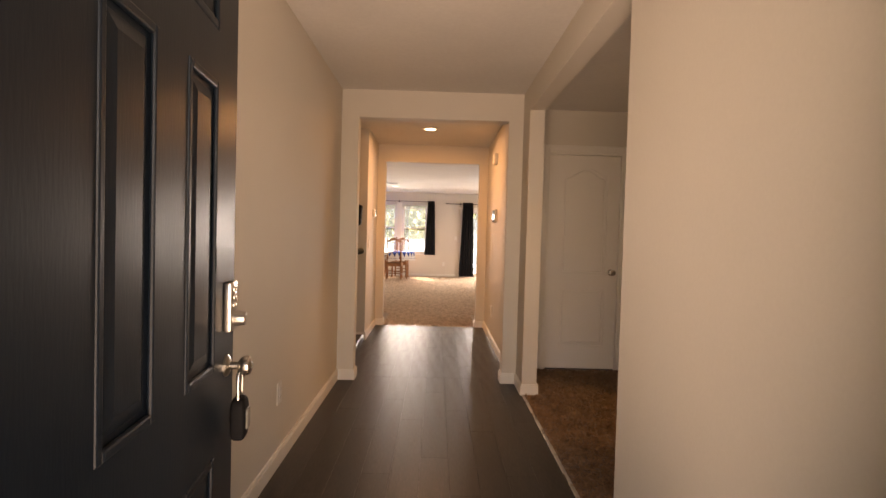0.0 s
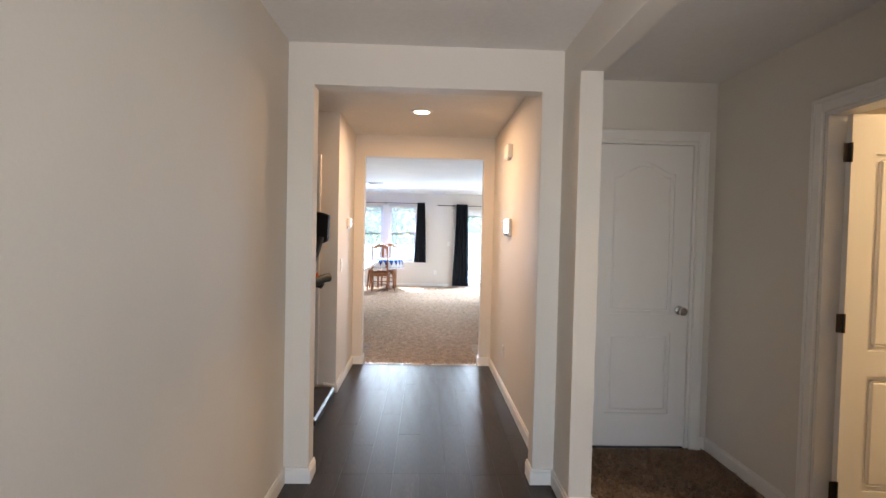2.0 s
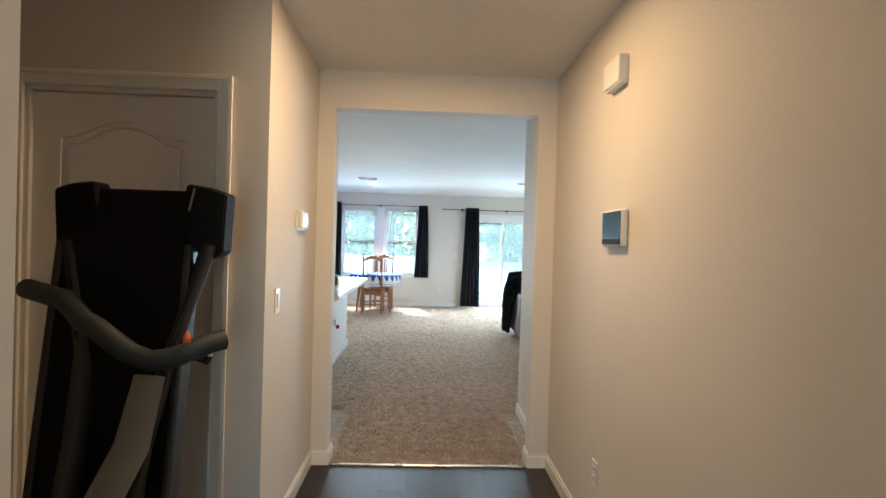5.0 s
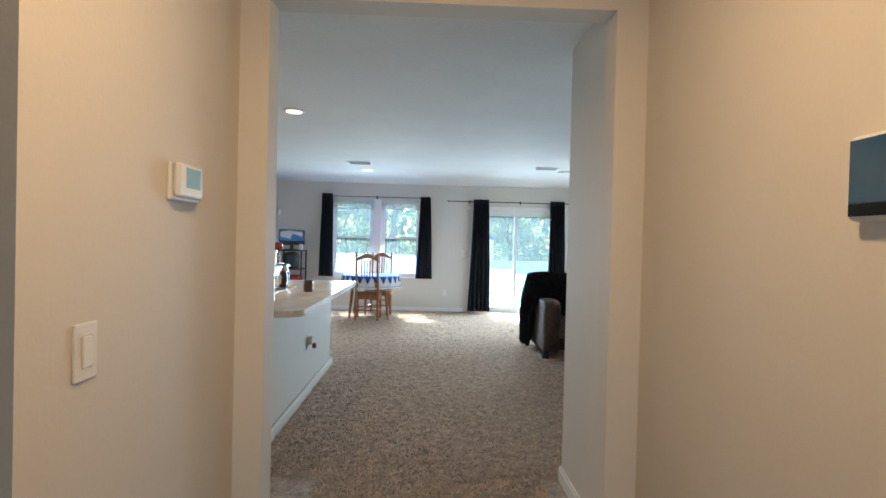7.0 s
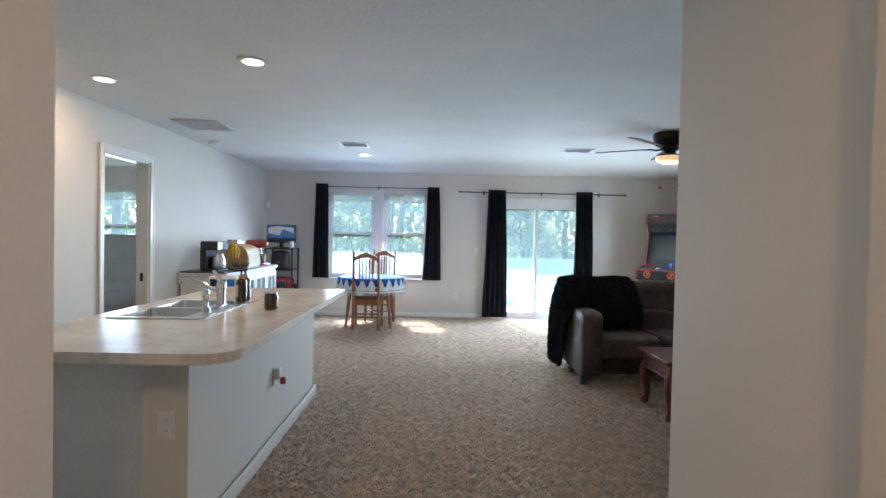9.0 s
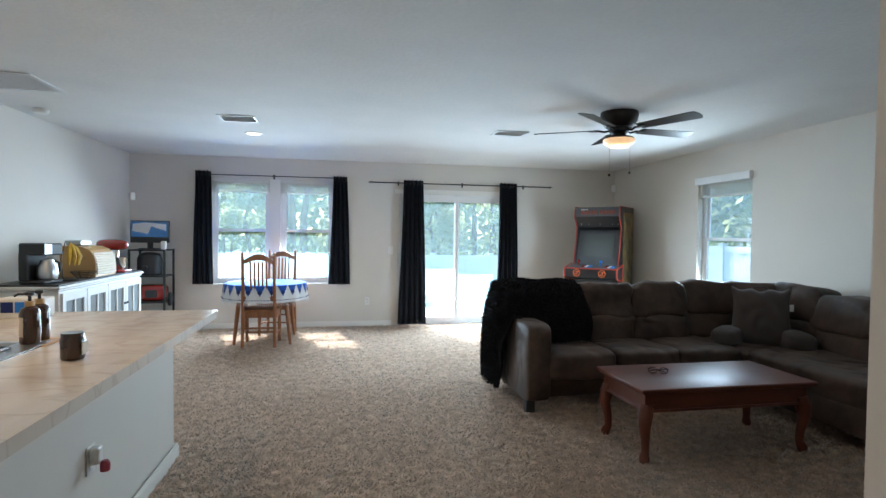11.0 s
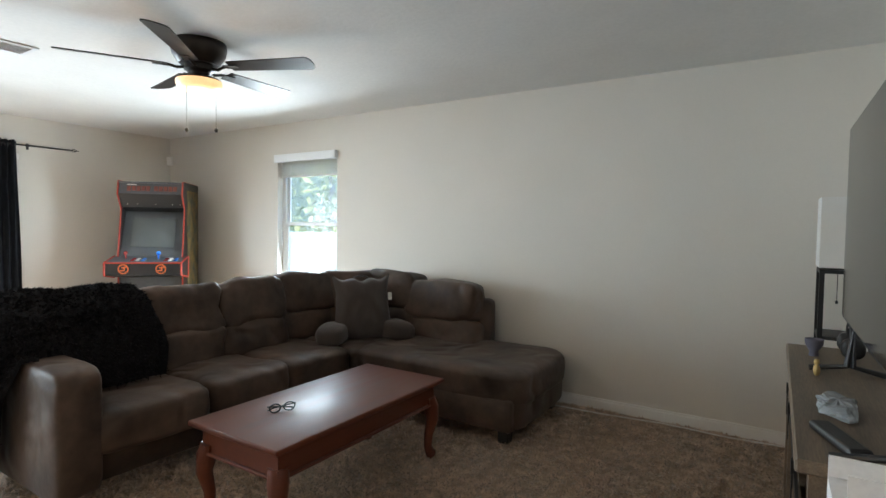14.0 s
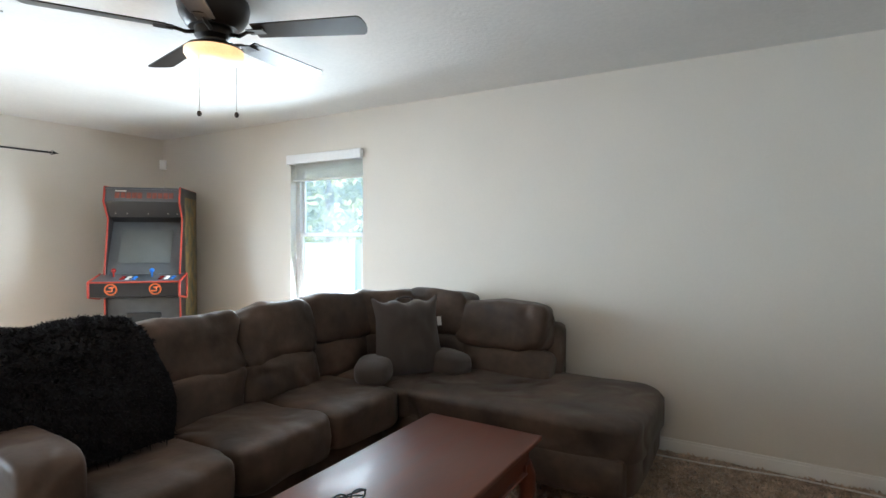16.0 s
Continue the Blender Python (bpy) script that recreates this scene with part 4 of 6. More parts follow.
for c0, c1 in cols:
    for z0, z1 in rows_:
        p = Build()
        for yc, s in ((0.0, 1), (0.045, -1)):
            e = 0.022
            for x0, x1, w0, w1 in ((c0, c0 + e, z0, z1), (c1 - e, c1, z0, z1), (c0 + e, c1 - e, z0, z0 + e), (c0 + e, c1 - e, z1 - e, z1)):
                ya = yc - 0.004 * s
                p.box(x0, x1, min(ya, ya + 0.012 * s), max(ya, ya + 0.012 * s), w0, w1, 0.0055, seg=2)
            ya = yc + 0.001 * s
            fb = bmesh.new()
            rings = [[fb.verts.new((xx, yc + dep * s, zz)) for xx, zz in ((c0 + q, z0 + q), (c1 - q, z0 + q), (c1 - q, z1 - q), (c0 + q, z1 - q))] for q, dep in ((0.020, 0.0085), (0.032, 0.0085), (0.062, 0.0005))]
            for ra, rb in zip(rings, rings[1:]):
                for k in range(4):
                    fb.faces.new((ra[k], ra[(k + 1) % 4], rb[(k + 1) % 4], rb[k]))
            fb.faces.new(rings[-1])
            bmesh.ops.recalc_face_normals(fb, faces=fb.faces)
            p.take(fb)
        p.done("panel", "front_door", fd)
KZ = 0.85
knob(fd, LW - 0.07, 0.0, KZ, -1)
b = Build()
b.box(LW - 0.105, LW - 0.035, -0.022, 0.0, KZ + 0.10, KZ + 0.24, 0.006, seg=2)
b.done("lock_plate", "nickel", fd, smooth=True)
b = Build()
b.lathe([(0.022, 0), (0.022, 0.012), (0.019, 0.03), (0.016, 0.032)], n=18, m=pose(LW - 0.07, -0.022, KZ + 0.135, 90))
for i in range(3):
    for j in range(2):
        b.lathe([(0.008, 0), (0.007, 0.004)], n=10, m=pose(LW - 0.082 + 0.024 * j, -0.022, KZ + 0.175 + 0.022 * i, 90))
b.done("lock_turn", "nickel", fd, smooth=True)
lb = thing("key_lock_box", fd.matrix_world @ pose(LW - 0.07, -0.04, KZ - 0.13), "black key lock box hanging on the door knob", "lock box")
Build().blob((0, 0, -0.02), (0.033, 0.022, 0.062), 0.5).done("body", "rubber", lb, smooth=True)
Build().tube([(-0.02, 0, 0.02), (-0.022, 0, 0.1), (0, 0, 0.135), (0.022, 0, 0.1), (0.02, 0, 0.02)], 0.005, 8).done("shackle", "nickel", lb, smooth=True)
Build().box(-0.018, 0.018, -0.026, -0.02, -0.05, 0.01, 0.003).done("dial_plate", "grey_plastic", lb)


def wall_plate(name, m, kind, label):
    """Wall plate in a local frame: x along the wall, y out of it."""
    p = thing(name, m, label, "outlet" if kind == "outlet" else "light switch", "wall plates")
    Build().box(-0.036, 0.036, 0.0, 0.006, -0.058, 0.058, 0.002).done("plate", "white_plastic", p)
    if kind == "outlet":
        for z in (-0.022, 0.022):
            Build().box(-0.016, 0.016, 0.006, 0.009, z - 0.014, z + 0.014, 0.002).done("socket", "white_plastic", p)
            # Dark slivers on the face paint the shade of the socket slots.
            Build().box(-0.008, -0.006, 0.009, 0.0095, z - 0.004, z + 0.006).box(0.006, 0.008, 0.009, 0.0095, z - 0.004, z + 0.006).done("slot", "dark", p)
    else:
        Build().box(-0.017, 0.017, 0.006, 0.0105, -0.033, 0.033, 0.003).done("rocker", "white_plastic", p)
    return p


wall_plate("wall_outlet", pose(-0.745, 2.36, 0.385, 0, 0, -90), "outlet", "white duplex outlet on the foyer wall")
wall_plate("wall_outlet", pose(0.745, 5.80, 0.36, 0, 0, 90), "outlet", "white duplex outlet low on the hall wall")
wall_plate("wall_switch", pose(-0.735, 5.87, 1.105, 0, 0, -90), "switch", "white rocker light switch on the hall wall")
wall_plate("wall_switch", pose(0.64, FAR, 1.14, 0, 0, 180), "switch", "white light switch beside the patio door")
wall_plate("wall_outlet", pose(0.30, FAR, 0.38, 0, 0, 180), "outlet", "white duplex outlet under the window wall")

th = thing("thermostat", pose(-0.735, 6.28, 1.495, 0, 0, -90), "white wall thermostat with small lit display", "thermostat")
Build().box(-0.085, 0.085, 0, 0.012, -0.058, 0.045, 0.004).box(-0.075, 0.075, 0.012, 0.03, -0.048, 0.045, 0.008, seg=2).done("body", "white_plastic", th)
Build().box(-0.05, 0.035, 0.03, 0.0315, -0.02, 0.035).done("display", "lcd", th)
ap = thing("alarm_panel", pose(0.745, 5.615, 1.475, 0, 0, 90), "white framed touch alarm panel on the hall wall", "alarm panel")
Build().box(-0.115, 0.115, 0, 0.03, -0.077, 0.077, 0.012, seg=3).done("body", "white_plastic", ap, smooth=True)
Build().box(-0.106, 0.106, 0.0295, 0.0315, -0.045, 0.068).done("display", "panelreflection", ap)
Build().box(-0.106, 0.106, 0.0295, 0.0316, -0.068, -0.0455).done("speaker_bar", "rubber", ap)
ch = thing("door_chime", pose(0.745, 5.64, 2.13, 0, 0, 90), "white door chime box high on the hall wall", "door chime")
Build().box(-0.09, 0.09, 0, 0.045, -0.055, 0.055, 0.004).box(-0.085, 0.085, 0, 0.035, -0.062, -0.055).done("cover", "white_plastic", ch)


def can_light(x, y, name="ceiling_light"):
    c = thing(name, pose(x, y, H), "white recessed ceiling light, switched on", "ceiling light", "recessed ceiling lights")
    Build().lathe([(0.095, -0.001), (0.093, -0.006), (0.075, -0.010), (0.066, -0.008)], n=32).done("trim_ring", "white_plastic", c, smooth=True)
    Build().lathe([(0.064, -0.009), (0.05, -0.0115), (0.02, -0.0125)], n=28).done("lens", "glow", c, smooth=True)
    return c


for x, y in (HALL_LAMP, KITCHEN_LAMP, KITCHEN_LAMP_2, DINING_LAMP):
    can_light(x, y)
can_light(3.0, 2.9)

# ---- treadmill nook ----
tm = thing("treadmill", pose(-1.12, 5.28, 0), "black folding treadmill with raised deck and curved handlebar", "treadmill")
Build().box(-0.20, 0.40, -0.52, 0.28, 0.03, 0.09, 0.015).box(-0.23, -0.15, -0.6, 0.33, 0.0, 0.06, 0.01).box(0.33, 0.39, -0.6, 0.33, 0.0, 0.06, 0.01).done("base", "black", tm)
lean = pose(0.1, -0.20, 0.13, -9, 0, 0)
Build().box(-0.24, 0.15, -0.05, 0.02, 0.0, 1.425, 0.012, m=lean, seg=2).done("deck", "rubber", tm)
Build().box(0.15, 0.178, -0.055, 0.03, 0.0, 1.24, 0.008, m=lean, seg=2).box(-0.268, -0.24, -0.055, 0.03, 0.0, 1.24, 0.008, m=lean, seg=2).done("side_rail", "black", tm)
for mirror in (1, -1):
    def mx_(x):
        return 0.10 + mirror * (x - 0.10)
    bracket = [(mx_(0.225), 1.42), (mx_(0.25), 1.565), (mx_(0.33), 1.555), (mx_(0.385), 1.535), (mx_(0.375), 1.335), (mx_(0.335), 1.31), (mx_(0.30), 1.325)]
    Build().prism(bracket, -0.04, 0.05, m=Matrix(((1, 0, 0, 0), (0, 0, -1, 0), (0, 1, 0, 0), (0, 0, 0, 1))), bevel=0.008).done("console_bracket", "rubber", tm)
    Build().tube([(mx_(0.325), -0.03, 1.36), (mx_(0.275), -0.07, 1.16), (mx_(0.235), -0.10, 1.0), (mx_(0.20), -0.19, 0.74), (mx_(0.18), -0.40, 0.07)], [0.036, 0.032, 0.034, 0.042, 0.05], 10, 0.7).done("upright", "black", tm, smooth=True)
    # A thin dark tube draws the groove's shade on the upright.
    Build().tube([(mx_(0.325), -0.062, 1.33), (mx_(0.285), -0.098, 1.17), (mx_(0.25), -0.128, 1.05)], 0.006, 6).done("upright_groove", "dark", tm)
Build().box(-0.17, 0.26, 0.01, 0.06, 1.30, 1.525, 0.012, seg=2).done("console", "rubber", tm)
Build().rod((0.262, -0.052, 1.475), (0.279, -0.052, 1.55), 0.0035, n=6).done("console_strip", "grey_plastic", tm)
Build().tube([(0.210, -0.18, 0.949), (0.201, -0.26, 0.755), (0.05, -0.33, 0.4), (0.05, -0.42, 0.08)], [0.05, 0.056, 0.06, 0.065], 10, 0.6).done("grey_cover", "grey_plastic", tm, smooth=True)
Build().tube([(0.406, -0.1, 1.053), (0.376, -0.13, 1.047), (0.332, -0.18, 1.029), (0.288, -0.21, 1.013), (0.227, -0.22, 1.006), (0.167, -0.22, 1.028), (0.113, -0.22, 1.068), (0.067, -0.22, 1.103), (0.025, -0.21, 1.122), (-0.045, -0.19, 1.182), (-0.24, -0.08, 1.202)], 0.033, 12).done("handlebar", "teal_grip", tm, smooth=True)
Build().tube([(0.35, -0.07, 1.0), (0.335, -0.06, 0.975), (0.30, -0.05, 0.985)], 0.016, 8).done("pulse_sensor", "black", tm, smooth=True)
Build().lathe([(0.011, 0), (0.013, 0.012), (0.003, 0.035)], x=0.336, y=-0.215, z=1.065, n=10).done("safety_clip", "orange", tm)

# ---- kitchen peninsula ----
pn = thing("kitchen_peninsula", pose(0, 0, 0), "kitchen peninsula with beige half wall and laminate marble countertop", "kitchen counter")
Build().box(-1.25, -1.065, 8.22, 10.48, 0, 0.845).done("half_wall", "wall", pn)
Build().box(-1.30, -1.05, 8.19, 10.50, 0.845, 0.868, 0.004).box(-1.285, -1.058, 8.205, 10.49, 0.81, 0.845, 0.01).done("counter_trim", "trim", pn)
Build().box(-1.80, -1.25, 8.28, 10.46, 0.1, 0.868).box(-1.74, -1.25, 8.30, 10.46, 0, 0.1).done("cabinet_body", "buffet", pn)


def rounded(x0, x1, y0, y1, radii, n=8):
    """Outline of a rectangle with corner radii in the order (x0,y0), (x1,y0), (x1,y1), (x0,y1)."""
    out = []
    for (cx, cy, a0), r in zip(((x0, y0, 180), (x1, y0, 270), (x1, y1, 0), (x0, y1, 90)), radii):
        sx, sy = (1 if cx == x0 else -1), (1 if cy == y0 else -1)
        for k in range(n + 1):
            a = radians(a0 + 90 * k / n)
            out.append((cx + sx * r + r * math.cos(a), cy + sy * r + r * math.sin(a)))
    return out


SX0, SX1, SY0, SY1 = -1.72, -1.24, 8.72, 9.50
# the top leaves a hole for the sink: four slabs round it
Build().prism(rounded(-1.235, -0.79, 7.95, 10.40, (0.001, 0.14, 0.03, 0.001)), 0.869, 0.910).box(-1.83, -1.235, 7.95, SY0 + 0.02, 0.869, 0.910).box(-1.83, -1.235, SY1 - 0.02, 10.40, 0.869, 0.910).box(-1.83, SX0 + 0.02, SY0 + 0.02, SY1 - 0.02, 0.869, 0.910).done("countertop", "counter", pn)
sk = thing("kitchen_sink", pose(0, 0, 0.911), "stainless double bowl drop-in sink in the counter", "sink")
b = Build()
ymid = (SY0 + SY1) / 2
b.box(SX0, SX1, SY0, SY0 + 0.04, 0, 0.005).box(SX0, SX1, SY1 - 0.04, SY1, 0, 0.005).box(SX0, SX0 + 0.04, SY0 + 0.04, SY1 - 0.04, 0, 0.005).box(SX1 - 0.11, SX1, SY0 + 0.04, SY1 - 0.04, 0, 0.005).box(SX0 + 0.04, SX1 - 0.11, ymid - 0.02, ymid + 0.02, 0, 0.005)
b.done("rim", "steel", sk)
for ya, yb in ((SY0 + 0.04, ymid - 0.02), (ymid + 0.02, SY1 - 0.04)):
    x0, x1 = SX0 + 0.04, SX1 - 0.11
    b = Build()
    b.sheet(lambda u, v: ((x0 + x1) / 2 + (u - 0.5) * (x1 - x0), (ya + yb) / 2 + (v - 0.5) * (yb - ya), 0.004 - 0.17 * (1 - max(abs(2 * u - 1), abs(2 * v - 1)) ** 9)), 24, 24)
    b.done("bowl", "steel", sk, smooth=70)
fc = thing("kitchen_faucet", pose(-1.33, 9.20, 0.916), "chrome single lever kitchen faucet behind the sink", "faucet")
Build().box(-0.03, 0.03, -0.13, 0.13, 0, 0.014, 0.006, seg=2).lathe([(0.028, 0.012), (0.026, 0.10), (0.030, 0.13), (0.02, 0.15)], n=20).done("base", "chrome", fc, smooth=True)
Build().tube([(0, 0, 0.07), (-0.10, -0.01, 0.13), (-0.20, -0.015, 0.165), (-0.235, -0.015, 0.16), (-0.238, -0.015, 0.135)], [0.014, 0.013, 0.012, 0.012, 0.012], 10).done("spout", "chrome", fc, smooth=True)
Build().tube([(0, 0, 0.14), (-0.012, -0.02, 0.18), (-0.03, -0.04, 0.215)], [0.024, 0.019, 0.012], 10, 0.6).done("lever", "chrome", fc, smooth=True)
sp = thing("sink_sprayer", pose(-1.325, 8.98, 0.916), "chrome side sprayer in the sink deck", "sprayer")
Build().lathe([(0.026, 0), (0.02, 0.02), (0.014, 0.03), (0.018, 0.08), (0.022, 0.11), (0.014, 0.125)], n=16).done("sprayer_body", "chrome", sp, smooth=True)
so = thing("soap_bottle", pose(-1.30, 9.45, 0.916), "amber glass soap pump bottle with paper label", "soap bottle")
Build().lathe([(0.034, 0), (0.036, 0.01), (0.036, 0.12), (0.03, 0.14), (0.014, 0.15)], n=22).done("bottle", "amber", so, smooth=True)
Build().sheet(lambda u, v: (0.0366 * math.cos(radians(165 + 95 * u)), 0.0366 * math.sin(radians(165 + 95 * u)), 0.03 + 0.078 * v), 12, 1, thick=0.0004).done("label", "label", so, smooth=True)
Build().lathe([(0.017, 0.15), (0.017, 0.17)], n=14).done("collar", "bread", so, smooth=True)
Build().lathe([(0.006, 0.17), (0.006, 0.19), (0.017, 0.195), (0.014, 0.205)], n=12).tube([(0, 0, 0.198), (-0.03, -0.02, 0.2), (-0.042, -0.028, 0.192)], 0.005, 6).done("pump", "black", so, smooth=True)
so2 = copy_thing(so, pose(-1.305, 9.53, 0.916))
tr_ = Build().box(-1.35, -1.22, 9.40, 9.58, 0.9105, 0.9155, 0.002)
tagged(tr_.done("soap_tray", "bread"), "small wooden tray under the soap bottles", "tray")
cj = thing("candle_jar", pose(-1.02, 9.17, 0.910), "dark amber candle jar with paper label on the counter", "candle")
Build().lathe([(0.036, 0), (0.039, 0.006), (0.039, 0.075), (0.036, 0.08), (0.036, 0.095)], n=24).done("jar", "amber", cj, smooth=True)
Build().box(0.0, 0.003, -0.022, 0.022, 0.018, 0.062, m=pose(0.0385, 0, 0)).done("label", "label", cj)
dw = thing("dish_rack_box", pose(-1.71, 10.22, 0.910), "white countertop box with blue square printed marks", "box")
Build().box(-0.11, 0.11, -0.05, 0.05, 0, 0.105, 0.006).done("box", "white_plastic", dw)
for i, c in enumerate(("navy", "blueplastic", "blueplastic")):
    Build().box(-0.095 + 0.066 * i, -0.038 + 0.066 * i, -0.053, -0.05, 0.03, 0.085).done("mark", c, dw)
wall_plate("wall_outlet", pose(-1.155, 8.22, 0.55, 0, 0, 180), "outlet", "white duplex outlet on the end of the half wall")
wall_plate("wall_outlet", pose(-1.065, 9.40, 0.45, 0, 0, -90), "outlet", "white outlet on the half wall under the counter")
af = thing("air_freshener", pose(-1.058, 9.40, 0.43), "clear plug-in air freshener with red liquid", "air freshener")
Build().box(0.0, 0.035, -0.025, 0.025, 0.0, 0.07, 0.008, seg=2).done("plug_body", "white_plastic", af)
Build().lathe([(0.018, -0.03), (0.019, 0.0), (0.012, 0.012)], x=0.05, n=14).done("bottle", "plum", af, smooth=True)

# ---- buffet and kitchen things ----
bf = thing("buffet_cabinet", pose(-2.63, 12.88, 0), "white painted buffet with glass panel doors and dark top", "buffet")
Build().box(-0.27, 0.24, -0.90, 0.90, 0.06, 0.88).box(-0.26, 0.22, -0.88, 0.88, 0, 0.06).done("body", "buffet", bf)
Build().box(-0.285, 0.27, -0.945, 0.945, 0.88, 0.905, 0.006).box(-0.28, 0.255, -0.925, 0.925, 0.86, 0.88, 0.006).done("cornice", "buffet", bf)
Build().box(-0.27, 0.255, -0.93, 0.93, 0.905, 0.92, 0.004).done("top", "slate", bf)
for k in range(4):
    y0 = -0.88 + k * 0.44
    d = Build().box(0.24, 0.262, y0 + 0.005, y0 + 0.06, 0.10, 0.84).box(0.24, 0.262, y0 + 0.38, y0 + 0.435, 0.10, 0.84).box(0.24, 0.262, y0 + 0.06, y0 + 0.38, 0.10, 0.17).box(0.24, 0.262, y0 + 0.06, y0 + 0.38, 0.77, 0.84).box(0.24, 0.26, y0 + 0.21, y0 + 0.235, 0.17, 0.77).done("door", "buffet", bf)
    Build().box(0.242, 0.248, y0 + 0.06, y0 + 0.21, 0.17, 0.77).box(0.242, 0.248, y0 + 0.235, y0 + 0.38, 0.17, 0.77).done("glass", "cabinet_glass", d)
    Build().lathe([(0.01, 0), (0.014, 0.012), (0.008, 0.02)], n=12, m=pose(0.262, y0 + (0.40 if k % 2 == 0 else 0.035), 0.6, 0, 90)).done("handle", "black_metal", d, smooth=True)
TOP = 0.921
cm = thing("coffee_maker", pose(-2.56, 12.10, TOP, 0, 0, 78), "black drip coffee maker with steel carafe", "coffee maker")
Build().box(-0.11, 0.11, -0.09, 0.13, 0, 0.03, 0.01).box(-0.11, 0.11, 0.05, 0.13, 0.03, 0.26, 0.008).box(-0.11, 0.11, -0.09, 0.13, 0.24, 0.34, 0.012).done("body", "black", cm)
Build().box(-0.10, -0.02, -0.093, -0.088, 0.25, 0.335).done("steel_front", "steel", cm)
Build().lathe([(0.07, 0.032), (0.078, 0.06), (0.075, 0.14), (0.05, 0.18), (0.052, 0.2)], y=-0.02, x=0.02, n=22).done("carafe", "steel", cm, smooth=True)
Build().tube([(0.085, -0.03, 0.19), (0.13, -0.04, 0.17), (0.135, -0.04, 0.10), (0.095, -0.03, 0.06)], 0.01, 8).done("carafe_handle", "black", cm, smooth=True)
bn = thing("banana_stand", pose(-2.47, 12.36, TOP), "bunch of ripe yellow bananas on a wire hook stand", "bananas")
for k in range(5):
    a = radians(-70 + 35 * k)
    Build().tube([(0, 0, 0.335), (0.04 * math.cos(a), 0.05 * math.sin(a), 0.29), (0.07 * math.cos(a), 0.085 * math.sin(a), 0.22), (0.06 * math.cos(a), 0.075 * math.sin(a), 0.14)], [0.008, 0.017, 0.019, 0.007], 8).done("banana", "yellow", bn, smooth=True)
Build().lathe([(0.07, 0), (0.07, 0.01)], n=18).tube([(-0.06, 0, 0), (-0.075, 0, 0.2), (-0.04, 0, 0.36), (0, 0, 0.34)], 0.004, 6).done("stand", "black_metal", bn, smooth=True)
bb = thing("bread_box", pose(-2.585, 12.98, TOP) @ Matrix.Diagonal((1.12, 1.15, 1.12, 1)), "bamboo roll top bread box on the buffet", "bread box")
Build().prism([(-0.14, 0), (0.14, 0), (0.14, 0.13), (0.125, 0.19), (0.09, 0.235), (0.03, 0.262), (-0.14, 0.27)], -0.20, 0.20, m=pose(0, 0, 0, 90)).done("case", "bread", bb)
for k in range(9):
    u = k / 8
    Build().rod((0.144 - 0.03 * u ** 3, -0.185, 0.03 + 0.17 * u), (0.144 - 0.03 * u ** 3, 0.185, 0.03 + 0.17 * u), 0.011, n=8).done("slat", "label", bb, smooth=True)
tp = thing("toaster", pose(-2.66, 12.94, TOP + 0.297), "small grey metal tin on the bread box", "tin")
Build().box(-0.07, 0.07, -0.11, 0.11, 0.006, 0.06, 0.012, seg=2).done("tin_body", "steel", tp)
mx = thing("stand_mixer", pose(-2.58, 13.48, TOP, 0, 0, 72), "red stand mixer with steel bowl", "mixer")
Build().box(-0.10, 0.12, -0.17, 0.16, 0, 0.03, 0.014, seg=2).box(-0.05, 0.05, 0.06, 0.15, 0.03, 0.24, 0.02, seg=2).blob((0, -0.02, 0.30), (0.062, 0.18, 0.062), 0.7).done("body", "red", mx, smooth=True)
Build().lathe([(0.05, 0.03), (0.08, 0.06), (0.10, 0.16), (0.105, 0.165)], y=-0.08, n=24).rod((0, -0.08, 0.16), (0, -0.08, 0.25), 0.018).done("bowl", "chrome", mx, smooth=True)
wr = thing("wire_basket", pose(-2.45, 12.56, TOP), "small black wire fruit basket on the buffet", "basket")
b = Build()
for k in range(4):
    r = 0.05 + 0.02 * k
    b.tube([(r * math.cos(a * 0.3927), r * math.sin(a * 0.3927), 0.012 + 0.018 * k) for a in range(17)], 0.003, 5)
for k in range(8):
    a = k * 0.7854
    b.tube([(0.05 * math.cos(a), 0.05 * math.sin(a), 0.003), (0.11 * math.cos(a), 0.11 * math.sin(a), 0.07)], 0.003, 5)
b.done("basket_wire", "black_metal", wr)

# ---- corner rack and television ----
rk = thing("metal_rack", pose(-2.55, 14.68, 0), "black metal four shelf rack in the corner", "rack")
for x in (-0.21, 0.21):
    for y in (-0.19, 0.19):
        Build().box(x - 0.012, x + 0.012, y - 0.012, y + 0.012, 0, 1.14).done("post", "black_metal", rk)
for z in (0.10, 0.44, 0.78, 1.12):
    Build().box(-0.22, 0.22, -0.20, 0.20, z, z + 0.018).done("shelf", "black_metal", rk)
tv = thing("small_television", pose(-2.55, 14.62, 1.14), "small flat television switched on atop the rack", "television")
Build().box(-0.235, 0.235, -0.02, 0.02, 0.085, 0.375, 0.006).box(-0.03, 0.03, -0.015, 0.02, 0.012, 0.09).box(-0.12, 0.12, -0.09, 0.09, 0, 0.014, 0.004).done("casing", "black", tv)
Build().box(-0.222, 0.222, -0.022, -0.0195, 0.16, 0.362).done("picture", "tvlit", tv)
Build().prism([(-0.21, 0.24), (-0.02, 0.20), (0.02, 0.30), (0.2, 0.24), (0.2, 0.33), (-0.05, 0.35), (-0.2, 0.33)], 0.0222, 0.0232, m=pose(0, 0, 0, 90)).done("picture_shape", "cloth", tv)
sb_ = thing("rack_radio", pose(-2.36, 14.53, 1.14), "white small bottle warmer on the rack", "appliance")
